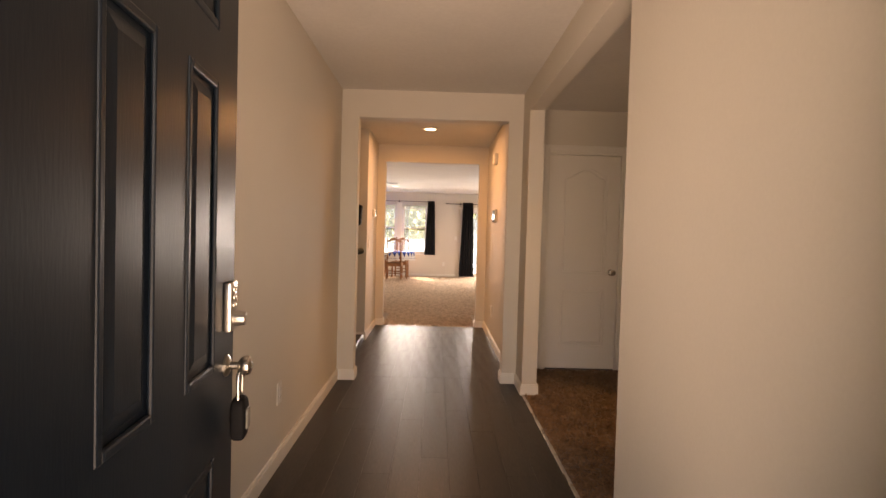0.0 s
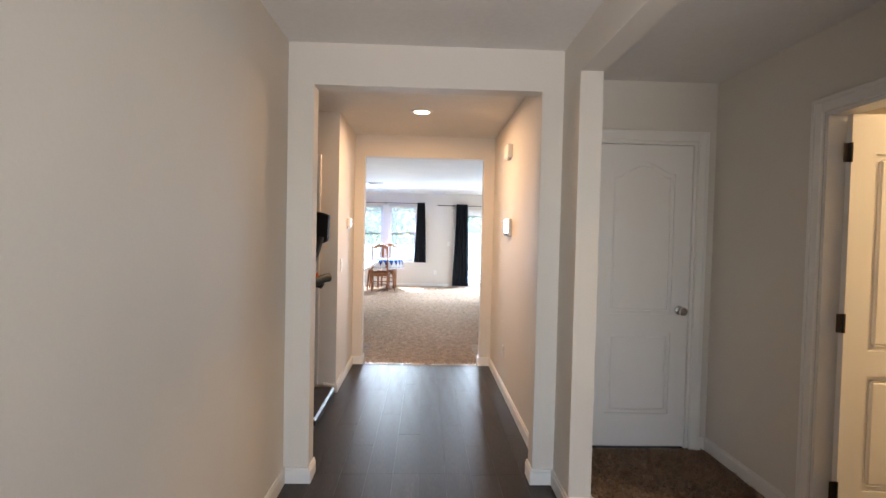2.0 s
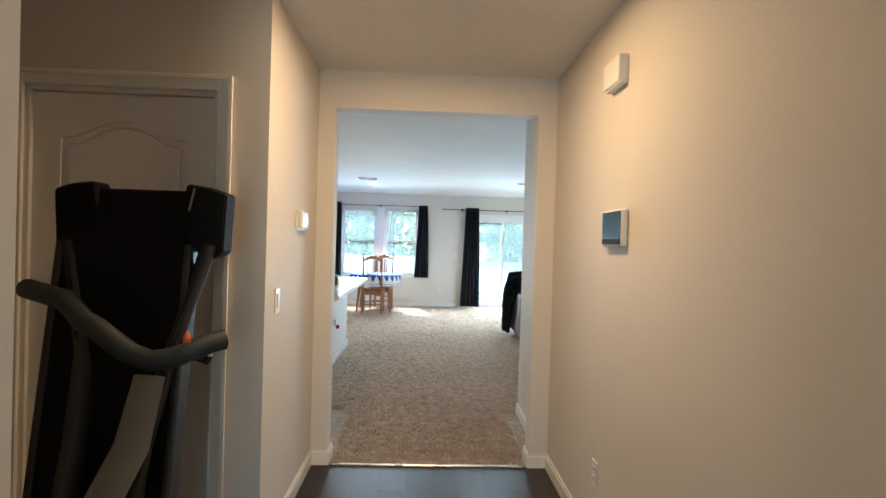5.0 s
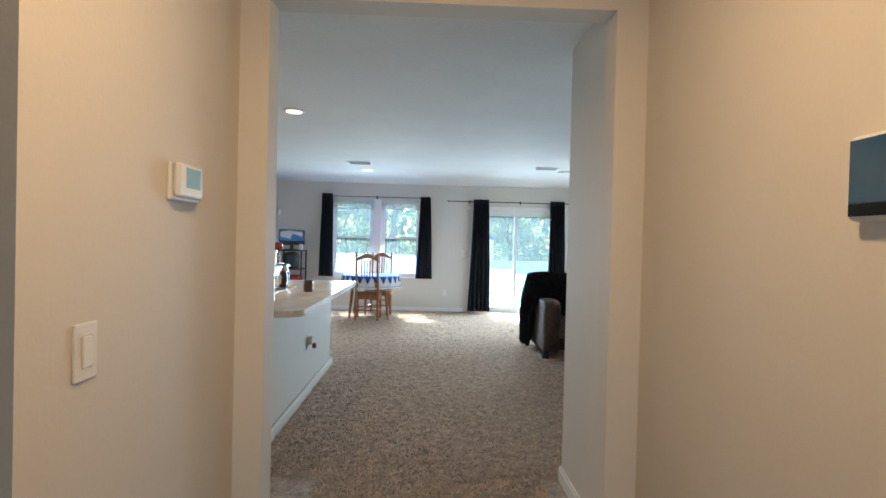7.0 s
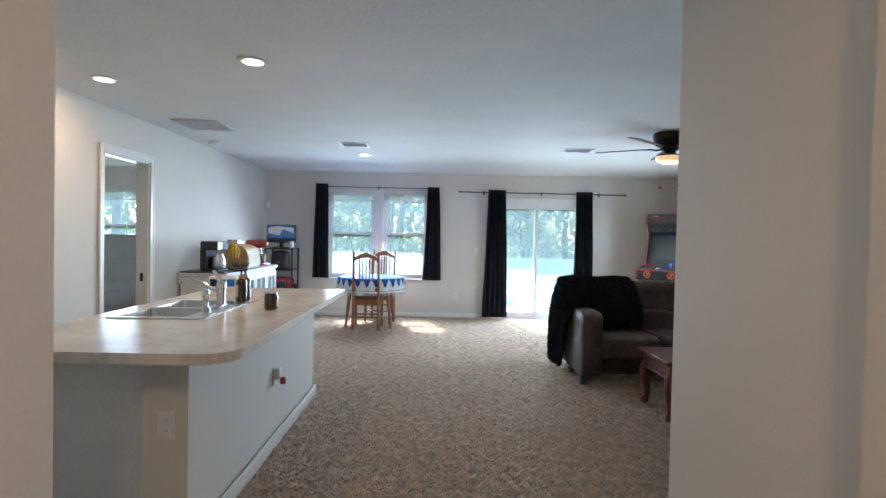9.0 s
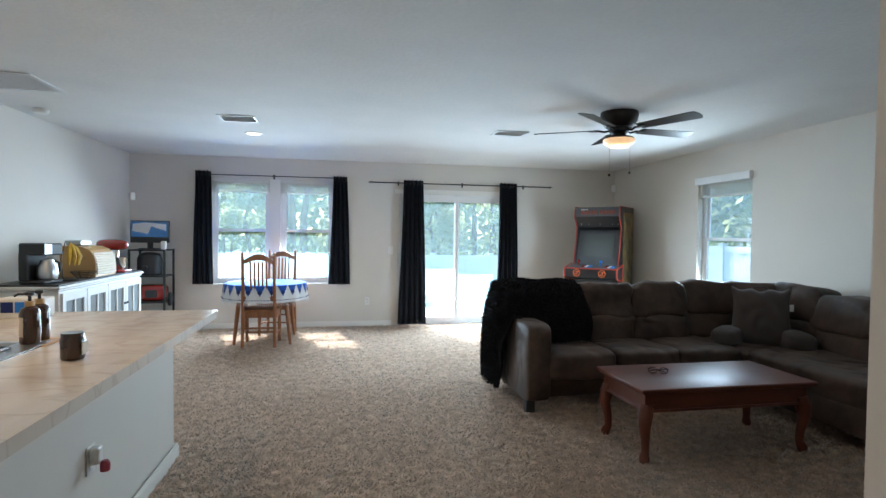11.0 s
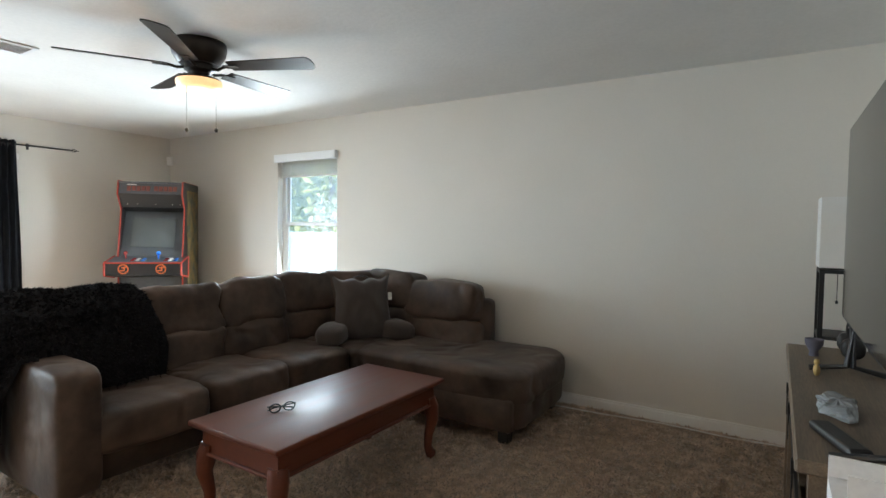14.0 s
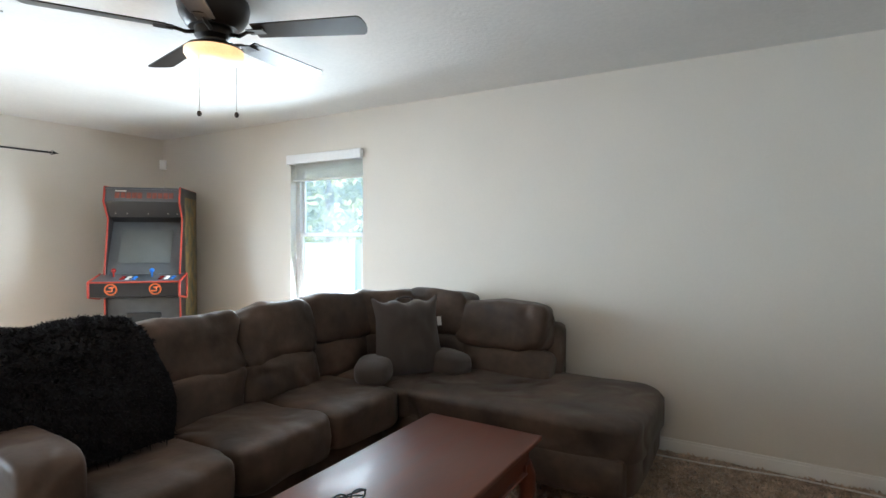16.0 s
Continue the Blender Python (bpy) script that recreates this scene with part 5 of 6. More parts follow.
Build().box(-0.03, 0.03, -0.03, 0.03, 0, 0.11, 0.008).done("warmer_body", "white_plastic", sb_)
pt = thing("air_fryer", pose(-2.57, 14.66, 0.799), "black round air fryer on the rack", "air fryer")
Build().lathe([(0.13, 0), (0.15, 0.02), (0.15, 0.22), (0.12, 0.28), (0.05, 0.30)], n=28).done("fryer_body", "black", pt, smooth=True)
Build().box(-0.03, 0.03, -0.21, -0.145, 0.10, 0.13, 0.008).done("handle", "black", pt)
sc = thing("slow_cooker", pose(-2.52, 14.64, 0.459), "red slow cooker with dark control panel", "slow cooker")
Build().blob((0, 0, 0.11), (0.17, 0.13, 0.11), 0.5).done("crock", "red", sc, smooth=True)
Build().box(-0.05, 0.08, -0.145, -0.12, 0.05, 0.15, 0.006).done("control_panel", "black", sc)
bg = thing("handbag", pose(-2.31, 14.62, 0.40), "small black bag hanging on the rack post", "bag")
Build().blob((0, 0, 0.08), (0.025, 0.05, 0.09), 0.6).done("bag_body", "black", bg, smooth=True)

# ---- dining set ----
dt = thing("dining_table", pose(-1.02, 14.08, 0), "round oak dining table under a patterned cloth", "table")
Build().lathe([(0.47, 0.715), (0.48, 0.72), (0.48, 0.738), (0.47, 0.742)], n=40).done("table_top", "oak", dt, smooth=True)
for sx in (-1, 1):
    for sy in (-1, 1):
        Build().tube([(0.26 * sx, 0.26 * sy, 0.71), (0.29 * sx, 0.28 * sy, 0.4), (0.33 * sx, 0.30 * sy, 0)], [0.03, 0.026, 0.017], 10).done("leg", "oak", dt, smooth=True)
tc_ = thing("tablecloth", pose(-1.02, 14.08, 0.744), "white tablecloth with blue diamond border and fringe", "tablecloth")


def drape(u, drop):
    return 0.495 + 0.012 * math.sin(u * 16) * drop / 0.2 + 0.02 * drop / 0.2


b = Build()
b.lathe([(0.001, 0.003), (0.25, 0.003), (0.47, 0.003), (0.492, -0.004)], n=72)
b.done("cloth_top", "blue", tc_, smooth=True)
b = Build()
b.sheet(lambda u, v: (drape(u * 6.2832, 0.2 * v) * math.cos(u * 6.2832), drape(u * 6.2832, 0.2 * v) * math.sin(u * 6.2832), -0.004 - 0.20 * v), 144, 6)
b.done("cloth_skirt", "cloth", tc_, smooth=True)
bl, nv_ = Build(), Build()
for k in range(24):
    a0, w = 6.2832 * k / 24, 6.2832 / 24
    for store, zt, zb, ww, off in ((bl, -0.002, -0.13, 0.48, 0.006), (nv_, -0.05, -0.115, 0.22, 0.009)):
        bm_ = bmesh.new()
        ring = []
        for du, z in ((-ww, (zt + zb) / 2 if off > 0.007 else zt), (0, zb), (ww, (zt + zb) / 2 if off > 0.007 else zt), (0, zt)):
            a = a0 + du * w
            r = drape(a, -z) + off
            ring.append(bm_.verts.new((r * math.cos(a), r * math.sin(a), z)))
        bm_.faces.new(ring)
        store.take(bm_)
    for i in range(8):
        a = a0 + w * i / 8
        r = drape(a, 0.2) + 0.002
        nv_.rod((r * math.cos(a), r * math.sin(a), -0.17), (r * math.cos(a + 0.02), r * math.sin(a + 0.02), -0.174), 0.004, n=4)
bl.done("diamond_band", "blue", tc_)
nv_.done("dark_diamond", "navy", tc_)
fr = Build()
for k in range(150):
    a = 6.2832 * k / 150
    r = drape(a, 0.2)
    fr.rod((r * math.cos(a), r * math.sin(a), -0.203), ((r + 0.004) * math.cos(a), (r + 0.004) * math.sin(a), -0.245), 0.004, 0.002, 4)
fr.done("fringe", "cloth", tc_)


def dining_chair(m):
    """High-backed chair facing local +y: turned posts, arched crest and slats."""
    c = thing("dining_chair", m, "oak high back dining chair with arched crest and slats", "chair", "chairs at the dining table")
    Build().prism([(-0.19, -0.19), (0.19, -0.19), (0.225, 0.21), (-0.225, 0.21)], 0.43, 0.46, bevel=0.008).done("seat", "oak", c)
    Build().box(-0.18, 0.18, -0.175, -0.155, 0.36, 0.43).box(-0.20, 0.20, 0.17, 0.19, 0.36, 0.43).box(-0.205, -0.185, -0.17, 0.18, 0.36, 0.43).box(0.185, 0.205, -0.17, 0.18, 0.36, 0.43).done("apron", "oak", c)
    for s in (-1, 1):
        Build().tube([(0.185 * s, -0.20, 0), (0.18 * s, -0.18, 0.43), (0.178 * s, -0.20, 0.7), (0.178 * s, -0.245, 1.08)], [0.019, 0.022, 0.02, 0.017], 10).lathe([(0.017, 1.07), (0.022, 1.09), (0.014, 1.105), (0.02, 1.125), (0.006, 1.145)], x=0.178 * s, y=-0.245, n=12).done("post", "oak", c, smooth=True)
        Build().lathe([(0.016, 0), (0.022, 0.05), (0.016, 0.1), (0.024, 0.22), (0.018, 0.33), (0.026, 0.43)], x=0.195 * s, y=0.175, n=12).done("leg", "oak", c, smooth=True)
        Build().rod((0.188 * s, -0.18, 0.16), (0.195 * s, 0.17, 0.16), 0.011).done("stretcher", "oak", c, smooth=True)
    Build().rod((-0.19, 0.0, 0.16), (0.19, 0.0, 0.16), 0.011).rod((-0.185, -0.185, 0.24), (0.185, -0.185, 0.24), 0.011).done("cross_stretcher", "oak", c, smooth=True)
    n = 14
    up = [(-0.17 + 0.34 * i / n, 1.05 + 0.075 * math.sin(math.pi * i / n) ** 1.2) for i in range(n + 1)]
    dn = [(-0.17 + 0.34 * i / n, 0.995 + 0.055 * math.sin(math.pi * i / n)) for i in range(n + 1)]
    tilt = Matrix.Translation((0, -0.235, 0)) @ pose(0, 0, 0, 90)
    Build().prism(up + dn[::-1], -0.012, 0.012, m=tilt).done("crest_rail", "oak", c)
    Build().box(-0.17, 0.17, -0.212, -0.188, 0.56, 0.62, 0.006).done("lower_rail", "oak", c)
    for x in (-0.09, -0.045, 0, 0.045, 0.09):
        Build().tube([(x, -0.20, 0.62), (x, -0.215, 0.8), (x, -0.236, 1.03)], 0.011, 8, 0.6).done("slat", "oak", c, smooth=True)
    return c


ch1 = dining_chair(pose(-1.035, 13.80, 0))
copy_thing(ch1, pose(-0.92, 14.50, 0, 0, 0, 172))


# ---- curtains ----
def curtain(m, width_top, width_bot, z0, z1, folds, label, seed):
    """A grommet curtain panel hung on a rod: x along the wall from 0."""
    c = thing("curtain", m, label, "curtain", "black curtains")

    def at(u, v):
        w = width_top + (width_bot - width_top) * v
        z = z1 - (z1 - z0) * v
        ph = folds * 2 * math.pi * u + 0.5 * math.sin(seed + 3 * v)
        y = -0.035 * (1 - 0.25 * v) * math.sin(ph) + 0.008 * math.sin(ph * 0.5 + 6 * v + seed)
        return (w * (u - 0.5) + 0.006 * math.sin(5 * v + ph), y, z + 0.004 * math.sin(ph))
    Build().sheet(at, folds * 12, 30, thick=0.003).done("cloth", "curtain", c, smooth=180)
    b = Build()
    for k in range(folds):
        u = (k + 0.5) / folds
        b.lathe([(0.024, -0.002), (0.026, 0.0), (0.024, 0.002)], n=14, m=pose(width_top * (u - 0.5), -0.004, z1 - 0.055, 90, 0, 30))
    b.done("grommet", "black_metal", c)
    return c


def rod_set(x0, x1, z, y, label, fancy):
    r = thing("curtain_rod", pose(0, y, z), label, "curtain rod", "curtain rods")
    Build().rod((x0, 0, 0), (x1, 0, 0), 0.009 if fancy else 0.007).done("pole", "black_metal", r, smooth=True)
    for x in ((x0 + x1) / 2, x0 + 0.35, x1 - 0.35) if fancy else ((x0 + x1) / 2,):
        Build().box(x - 0.006, x + 0.006, 0.0, FAR - y, -0.006, 0.006).box(x - 0.012, x + 0.012, FAR - y - 0.004, FAR - y, -0.035, 0.03).done("bracket", "black_metal", r)
    if fancy:
        for s, x in ((-1, x0), (1, x1)):
            b = Build()
            b.lathe([(0.004, 0), (0.013, 0.01), (0.006, 0.02)], n=10, m=pose(x, 0, 0, 0, 90 * s))
            for k in range(4):
                a = k * math.pi / 2 + 0.4
                b.tube([(x + s * 0.02, 0, 0), (x + s * 0.05, 0.02 * math.cos(a), 0.02 * math.sin(a)), (x + s * 0.085, 0, 0)], 0.0035, 6)
            b.rod((x + s * 0.085, 0, 0), (x + s * 0.105, 0, 0), 0.005, 0.002)
            b.done("finial", "black_metal", r, smooth=True)
    return r


CY = FAR - 0.085
rod_set(-2.04, -0.02, 2.175, CY, "thin black curtain rod over the twin window", False)
rod_set(0.40, 3.05, 2.135, CY, "black curtain rod with wire finials over the patio door", True)
curtain(pose(-1.965, CY, 0), 0.20, 0.27, 0.65, 2.225, 4, "short black grommet curtain beside the window", 1)
curtain(pose(-0.105, CY, 0), 0.19, 0.31, 0.64, 2.20, 4, "short black grommet curtain beside the window", 2)
curtain(pose(0.965, CY, 0), 0.29, 0.42, 0.04, 2.18, 5, "long black grommet curtain beside the patio door", 3)
curtain(pose(2.44, CY, 0), 0.28, 0.34, 0.04, 2.175, 5, "long black grommet curtain beside the patio door", 4)
curtain(pose(-6.05, CY, 0), 0.3, 0.36, 0.2, 2.2, 4, "long black curtain beside the bedroom window", 5)


# ---- ceiling fixtures ----
def vent(x0, x1, y0, y1, slats, label, tilt=14):
    v = thing("ceiling_vent", pose((x0 + x1) / 2, (y0 + y1) / 2, H), label, "vent", "ceiling vents")
    a, c, e = (x1 - x0) / 2, (y1 - y0) / 2, 0.025
    Build().box(-a, a, -c, -c + e, -0.010, -0.001).box(-a, a, c - e, c, -0.010, -0.001).box(-a, -a + e, -c + e, c - e, -0.010, -0.001).box(a - e, a, -c + e, c - e, -0.010, -0.001).done("frame", "vent", v)
    Build().box(-a + e, a - e, -c + e, c - e, -0.003, -0.001).done("back", "vent", v)
    for k in range(slats):
        y = -c + e + (2 * c - 2 * e) * (k + 0.5) / slats
        w = 0.62 * (c - e) / slats * 2 / 2 + 0.004
        Build().box(-a + e, a - e, -w, w, -0.001, 0.001, m=pose(0, y, -0.010, tilt)).done("slat", "vinylwhite", v)
    return v


vent(-1.2, -0.86, 12.17, 12.44, 9, "white louvered supply vent in the ceiling")
vent(1.46, 1.80, 12.24, 12.48, 9, "white louvered supply vent in the ceiling")
vent(-2.63, -2.17, 11.16, 11.64, 16, "large white return air grille in the ceiling", 7)
sm = thing("smoke_detector", pose(-2.70, 12.36, H), "white round smoke detector on the ceiling", "smoke detector")
Build().lathe([(0.065, 0), (0.065, -0.015), (0.055, -0.035), (0.02, -0.04)], n=26).done("detector_body", "white_plastic", sm, smooth=True)
for x, y, rz in ((-2.90, FAR - 0.012, 0), (4.235, FAR - 0.03, 0)):
    mo = thing("motion_sensor", pose(x, y, 1.85 if x < 0 else 2.15, 0, 0, 45 if x < 0 else -45), "white motion sensor in the room corner", "sensor", "motion sensors")
    Build().box(-0.035, 0.035, -0.05, 0.0, -0.055, 0.055, 0.012, seg=2).done("sensor_body", "white_plastic", mo)

fan = thing("ceiling_fan", pose(2.26, 11.27, H), "dark bronze five blade ceiling fan with lit bowl", "ceiling fan")
Build().lathe([(0.155, 0), (0.16, -0.03), (0.15, -0.075), (0.125, -0.115), (0.11, -0.13)], n=32).done("housing", "bronze", fan, smooth=True)
Build().lathe([(0.075, -0.10), (0.085, -0.13), (0.085, -0.165), (0.06, -0.18), (0.055, -0.20), (0.115, -0.212), (0.13, -0.227)], n=28).done("motor", "bronze", fan, smooth=True)
Build().lathe([(0.13, -0.228), (0.132, -0.248), (0.118, -0.27), (0.085, -0.288), (0.045, -0.298), (0.012, -0.301)], n=28).done("bowl", "frost", fan, smooth=True)
for k in range(5):
    a = -67 + 72 * k
    m = pose(0, 0, -0.150, 0, 0, a)
    Build().tube([(0.07, 0, 0), (0.12, 0.012, -0.012), (0.16, 0.0, 0.0), (0.20, 0, 0.004)], 0.009, 8).box(0.17, 0.25, -0.03, 0.03, -0.002, 0.003, 0.001).done("blade_arm", "bronze", fan, smooth=True, m=m)
    w = [(0.20 + 0.50 * i / 10, 0.052 + 0.016 * i / 10) for i in range(11)]
    tip = [(0.70 + 0.03 * math.sin(t * math.pi / 8), 0.068 * math.cos(t * math.pi / 8)) for t in range(1, 8)]
    ol = [(x, y) for x, y in w] + tip + [(x, -y) for x, y in w[::-1]]
    Build().prism(ol, 0.003, 0.009, m=m @ pose(0, 0, 0, -12)).done("blade", "bronze", fan)
for x, y, ln in ((-0.10, -0.03, 0.29), (0.062, -0.075, 0.27)):
    Build().rod((x, y, -0.24), (x, y, -0.24 - ln), 0.0018, n=5).done("pull_chain", "nickel", fan)
    Build().blob((x, y, -0.25 - ln), (0.011, 0.011, 0.013), 1.0, 12, 8).done("pull_knob", "bronze", fan, smooth=True)


# ---- living room ----
def sofa_part(parent, name, c, s, e=0.42, rough=0.012, m=None, material="sofa", seed=1.0, freq=5.0, nu=32, nv=20):
    return Build().blob(c, s, e, nu, nv, m, rough, seed, freq).done(name, material, parent, smooth=180)


sf = thing("sectional_sofa", pose(0, 0, 0), "brown grey suede sectional sofa with chaise", "sofa")
Build().box(1.45, 3.2, 10.99, 11.80, 0.09, 0.30, 0.03, seg=2).box(3.2, 4.14, 9.60, 11.80, 0.09, 0.30, 0.03, seg=2).done("base", "sofa", sf, smooth=True)
sofa_part(sf, "arm", (1.43, 11.36, 0.385), (0.105, 0.48, 0.305), 0.2, 0.006)
seats = ((1.49, 2.08), (2.08, 2.64), (2.64, 3.20))
for i, (a, c) in enumerate(seats):
    sofa_part(sf, "seat_cushion", ((a + c) / 2, 11.20, 0.36), ((c - a) / 2 + 0.004, 0.34, 0.112), 0.28, 0.026, seed=i + 2.0, nu=40, nv=26)
sofa_part(sf, "seat_cushion", (3.52, 11.12, 0.36), (0.34, 0.34, 0.115), 0.38, 0.02, seed=6.0)
sofa_part(sf, "chaise_cushion", (3.66, 10.26, 0.345), (0.46, 0.72, 0.125), 0.30, 0.03, seed=9.0, nv=24, nu=44)
sofa_part(sf, "chaise_base", (3.66, 10.26, 0.21), (0.45, 0.70, 0.13), 0.22, 0.006, seed=10.0)
Build().box(1.30, 3.9, 11.66, 11.86, 0.10, 0.78, 0.05, seg=3).box(3.98, 4.17, 10.18, 11.80, 0.10, 0.78, 0.05, seg=3).done("back_frame", "sofa", sf, smooth=True)
backs = ((1.42, 2.0), (2.0, 2.53), (2.53, 3.07))
for i, (a, c) in enumerate(backs):
    mm = Matrix.Translation(((a + c) / 2, 11.55, 0.775)) @ pose(0, 0, 0, -10, 1.5 - 1.5 * i)
    sofa_part(sf, "back_cushion", (0, 0, 0.0), ((c - a) / 2 + 0.012, 0.145, 0.168), 0.34, 0.035, mm, seed=i + 20.0, freq=6.0, nu=48, nv=30)
    mm = Matrix.Translation(((a + c) / 2, 11.50, 0.53)) @ pose(0, 0, 0, -9)
    sofa_part(sf, "lumbar_cushion", (0, 0, 0.0), ((c - a) / 2 + 0.008, 0.135, 0.125), 0.38, 0.03, mm, seed=i + 30.0, freq=6.0, nu=48, nv=24)
for x, y, rz, w, hgt in ((3.33, 11.56, -6, 0.29, 0.80), (3.74, 11.40, -45, 0.28, 0.80), (3.93, 11.06, -84, 0.27, 0.80), (3.95, 10.55, -90, 0.33, 0.755)):
    sofa_part(sf, "back_cushion", (0, 0, 0), (w, 0.145, 0.16), 0.34, 0.032, Matrix.Translation((x, y, hgt)) @ pose(0, 0, 0, -9, 0, rz), seed=x * 7 + y)
    sofa_part(sf, "lumbar_cushion", (0, 0, 0), (w - 0.01, 0.135, 0.12), 0.38, 0.024, Matrix.Translation((x - 0.03, y - 0.03, hgt - 0.25)) @ pose(0, 0, 0, -9, 0, rz), seed=x * 5 + y)
for x, y in ((1.37, 10.95), (1.45, 11.76), (3.30, 9.68), (4.06, 9.68), (4.06, 11.7), (2.4, 11.05)):
    Build().prism([(x - 0.035, y - 0.035), (x + 0.035, y - 0.035), (x + 0.035, y + 0.035), (x - 0.035, y + 0.035)], 0.0, 0.10, bevel=0.004).done("foot", "black", sf)

pl = thing("backrest_pillow", Matrix.Translation((3.46, 10.98, 0.465)) @ pose(0, 0, 0, -14, 0, -35), "grey backrest pillow with stuffed arms on the sofa", "pillow")
def pillow_at(u, v, side):
    """One face of the backrest: a cushion with pinched upper corners."""
    a, h = 2 * u - 1, v
    half = 0.205 + 0.035 * (1 - h) ** 2 + 0.03 * max(0, h - 0.75) * 4 * abs(a)
    z = 0.47 * h + 0.035 * max(0, h - 0.6) * abs(a) ** 3 * 2.5 - 0.012 * math.cos(a * 9) * h ** 4
    puff = (1 - abs(a) ** 3.2) ** 0.55 * (1 - abs(2 * h - 1) ** 3.6) ** 0.5
    wrinkle = 0.014 * noise.noise(Vector((a * 4, h * 5, side * 3))) * puff
    return (half * a, side * (0.095 * puff + wrinkle), z)


Build().sheet(lambda u, v: pillow_at(u, v, -1), 30, 30).sheet(lambda u, v: pillow_at(u, v, 1), 30, 30).done("pillow_back", "pillow", pl, smooth=180)
Build().tube([(-0.07, 0.02, 0.46), (-0.05, 0.015, 0.495), (0, 0.01, 0.505), (0.05, 0.015, 0.495), (0.07, 0.02, 0.46)], 0.012, 8, 0.5).done("handle", "pillow", pl, smooth=True)
Build().box(0.215, 0.245, -0.002, 0.002, 0.30, 0.36).done("tag", "white_plastic", pl)
for s in (-1, 1):
    Build().blob((0, 0, 0), (0.115, 0.16, 0.075), 0.62, 28, 16, Matrix.Translation((0.245 * s, -0.02, 0.06)) @ pose(0, 0, 0, 16, 0, 24 * s), 0.014, 4.0 + s).done("pillow_arm", "pillow", pl, smooth=180)

# shaggy throw over the arm and the back's end: a thick folded sheet and its pile
tw = thing("fur_throw", pose(0, 0, 0), "black shaggy fur throw draped over the sofa end", "throw blanket")


def throw_at(u, v):
    """u runs from the seat over the back, v from the middle of the sofa over its end to the floor."""
    u = u * (1 - 0.22 * max(0.0, (v - 0.55) / 0.45))
    path = ((11.20, 0.49), (11.25, 0.72), (11.33, 0.90), (11.50, 0.985), (11.80, 0.955), (11.95, 0.74), (11.98, 0.45))
    k = min(len(path) - 2, int(u * (len(path) - 1)))
    f = u * (len(path) - 1) - k
    y = path[k][0] + (path[k + 1][0] - path[k][0]) * f
    z = path[k][1] + (path[k + 1][1] - path[k][1]) * f
    if v > 0.4:
        z = max(z, 0.49 + 0.225 * min(1.0, (v - 0.4) / 0.1))
    over = max(0.0, (v - 0.55) / 0.45)
    x = 2.0 - 0.69 * min(1.0, v / 0.55) - 0.075 * math.sin(min(1.0, over * 1.6) * math.pi / 2) + 0.02 * math.sin(u * 9)
    if over > 0:
        y = y + (11.60 - y) * 0.30 * over + 0.08 * over
        z = z - (z - 0.07) * over ** 1.15
    return Vector((x, y, z)) + Vector([0.02 * noise.noise(Vector((u * 5, v * 6, q))) for q in (0, 9, 18)])


Build().sheet(throw_at, 30, 40, thick=0.02).done("throw_cloth", "throw", tw, smooth=180)
rng = random.Random(8)
verts, faces = [], []
for k in range(14000):
    u, v = rng.random(), rng.random()
    p = throw_at(u, v)
    du, dv = throw_at(min(1, u + 0.01), v) - throw_at(max(0, u - 0.01), v), throw_at(u, min(1, v + 0.01)) - throw_at(u, max(0, v - 0.01))
    nrm = du.cross(dv)
    nrm = nrm.normalized() if nrm.length > 1e-9 else Vector((0, 0, 1))
    if (p + nrm - Vector((1.9, 11.75, 0.3))).length < (p - nrm - Vector((1.9, 11.75, 0.3))).length:
        nrm = -nrm
    t = Vector([rng.gauss(0, 1) for _ in range(3)])
    t = (t - nrm * t.dot(nrm)).normalized()
    q = len(verts)
    tip = p + nrm * rng.uniform(0.012, 0.034) + t * rng.uniform(0.0, 0.03) + Vector((0, 0, -0.012))
    verts += [p + t * 0.007, p - t * 0.007, tip]
    faces.append((q, q + 1, q + 2))
me = bpy.data.meshes.new("throw_pile")
me.from_pydata(verts, [], faces)
me.materials.append(M["throw"])
pile = new("throw_pile", me)
pile.parent = tw
pile["kind"] = "stuff"

# coffee table
CT = thing("coffee_table", pose(2.30, 10.19, 0), "polished cherry coffee table with cabriole legs", "coffee table")
Build().box(-0.615, 0.615, -0.295, 0.295, 0.442, 0.466, 0.007, seg=3).box(-0.60, 0.60, -0.28, 0.28, 0.430, 0.442, 0.004).done("table_top", "cherry", CT, smooth=True)
Build().box(-0.57, 0.57, -0.25, 0.25, 0.325, 0.430).box(-0.585, 0.585, -0.265, 0.265, 0.315, 0.330, 0.004).done("apron", "cherry", CT)
for sx in (-1, 1):
    for sy in (-1, 1):
        x, y = 0.545 * sx, 0.225 * sy
        o = Vector((sx, sy, 0)).normalized()
        pts = [Vector((x, y, 0.35)), Vector((x, y, 0.30)) + o * 0.02, Vector((x, y, 0.23)) + o * 0.03, Vector((x, y, 0.14)) + o * 0.008, Vector((x, y, 0.07)) + o * 0.004, Vector((x, y, 0.03)) + o * 0.022, Vector((x, y, 0.0)) + o * 0.026]
        Build().tube(pts, [0.044, 0.045, 0.037, 0.027, 0.024, 0.031, 0.027], 12).box(x - 0.035, x + 0.035, y - 0.035, y + 0.035, 0.32, 0.36).done("leg", "cherry", CT, smooth=True)
gl = thing("eyeglasses", pose(2.0, 10.225, 0.467, 0, 0, -25), "folded dark framed eyeglasses on the coffee table", "eyeglasses")
b = Build()
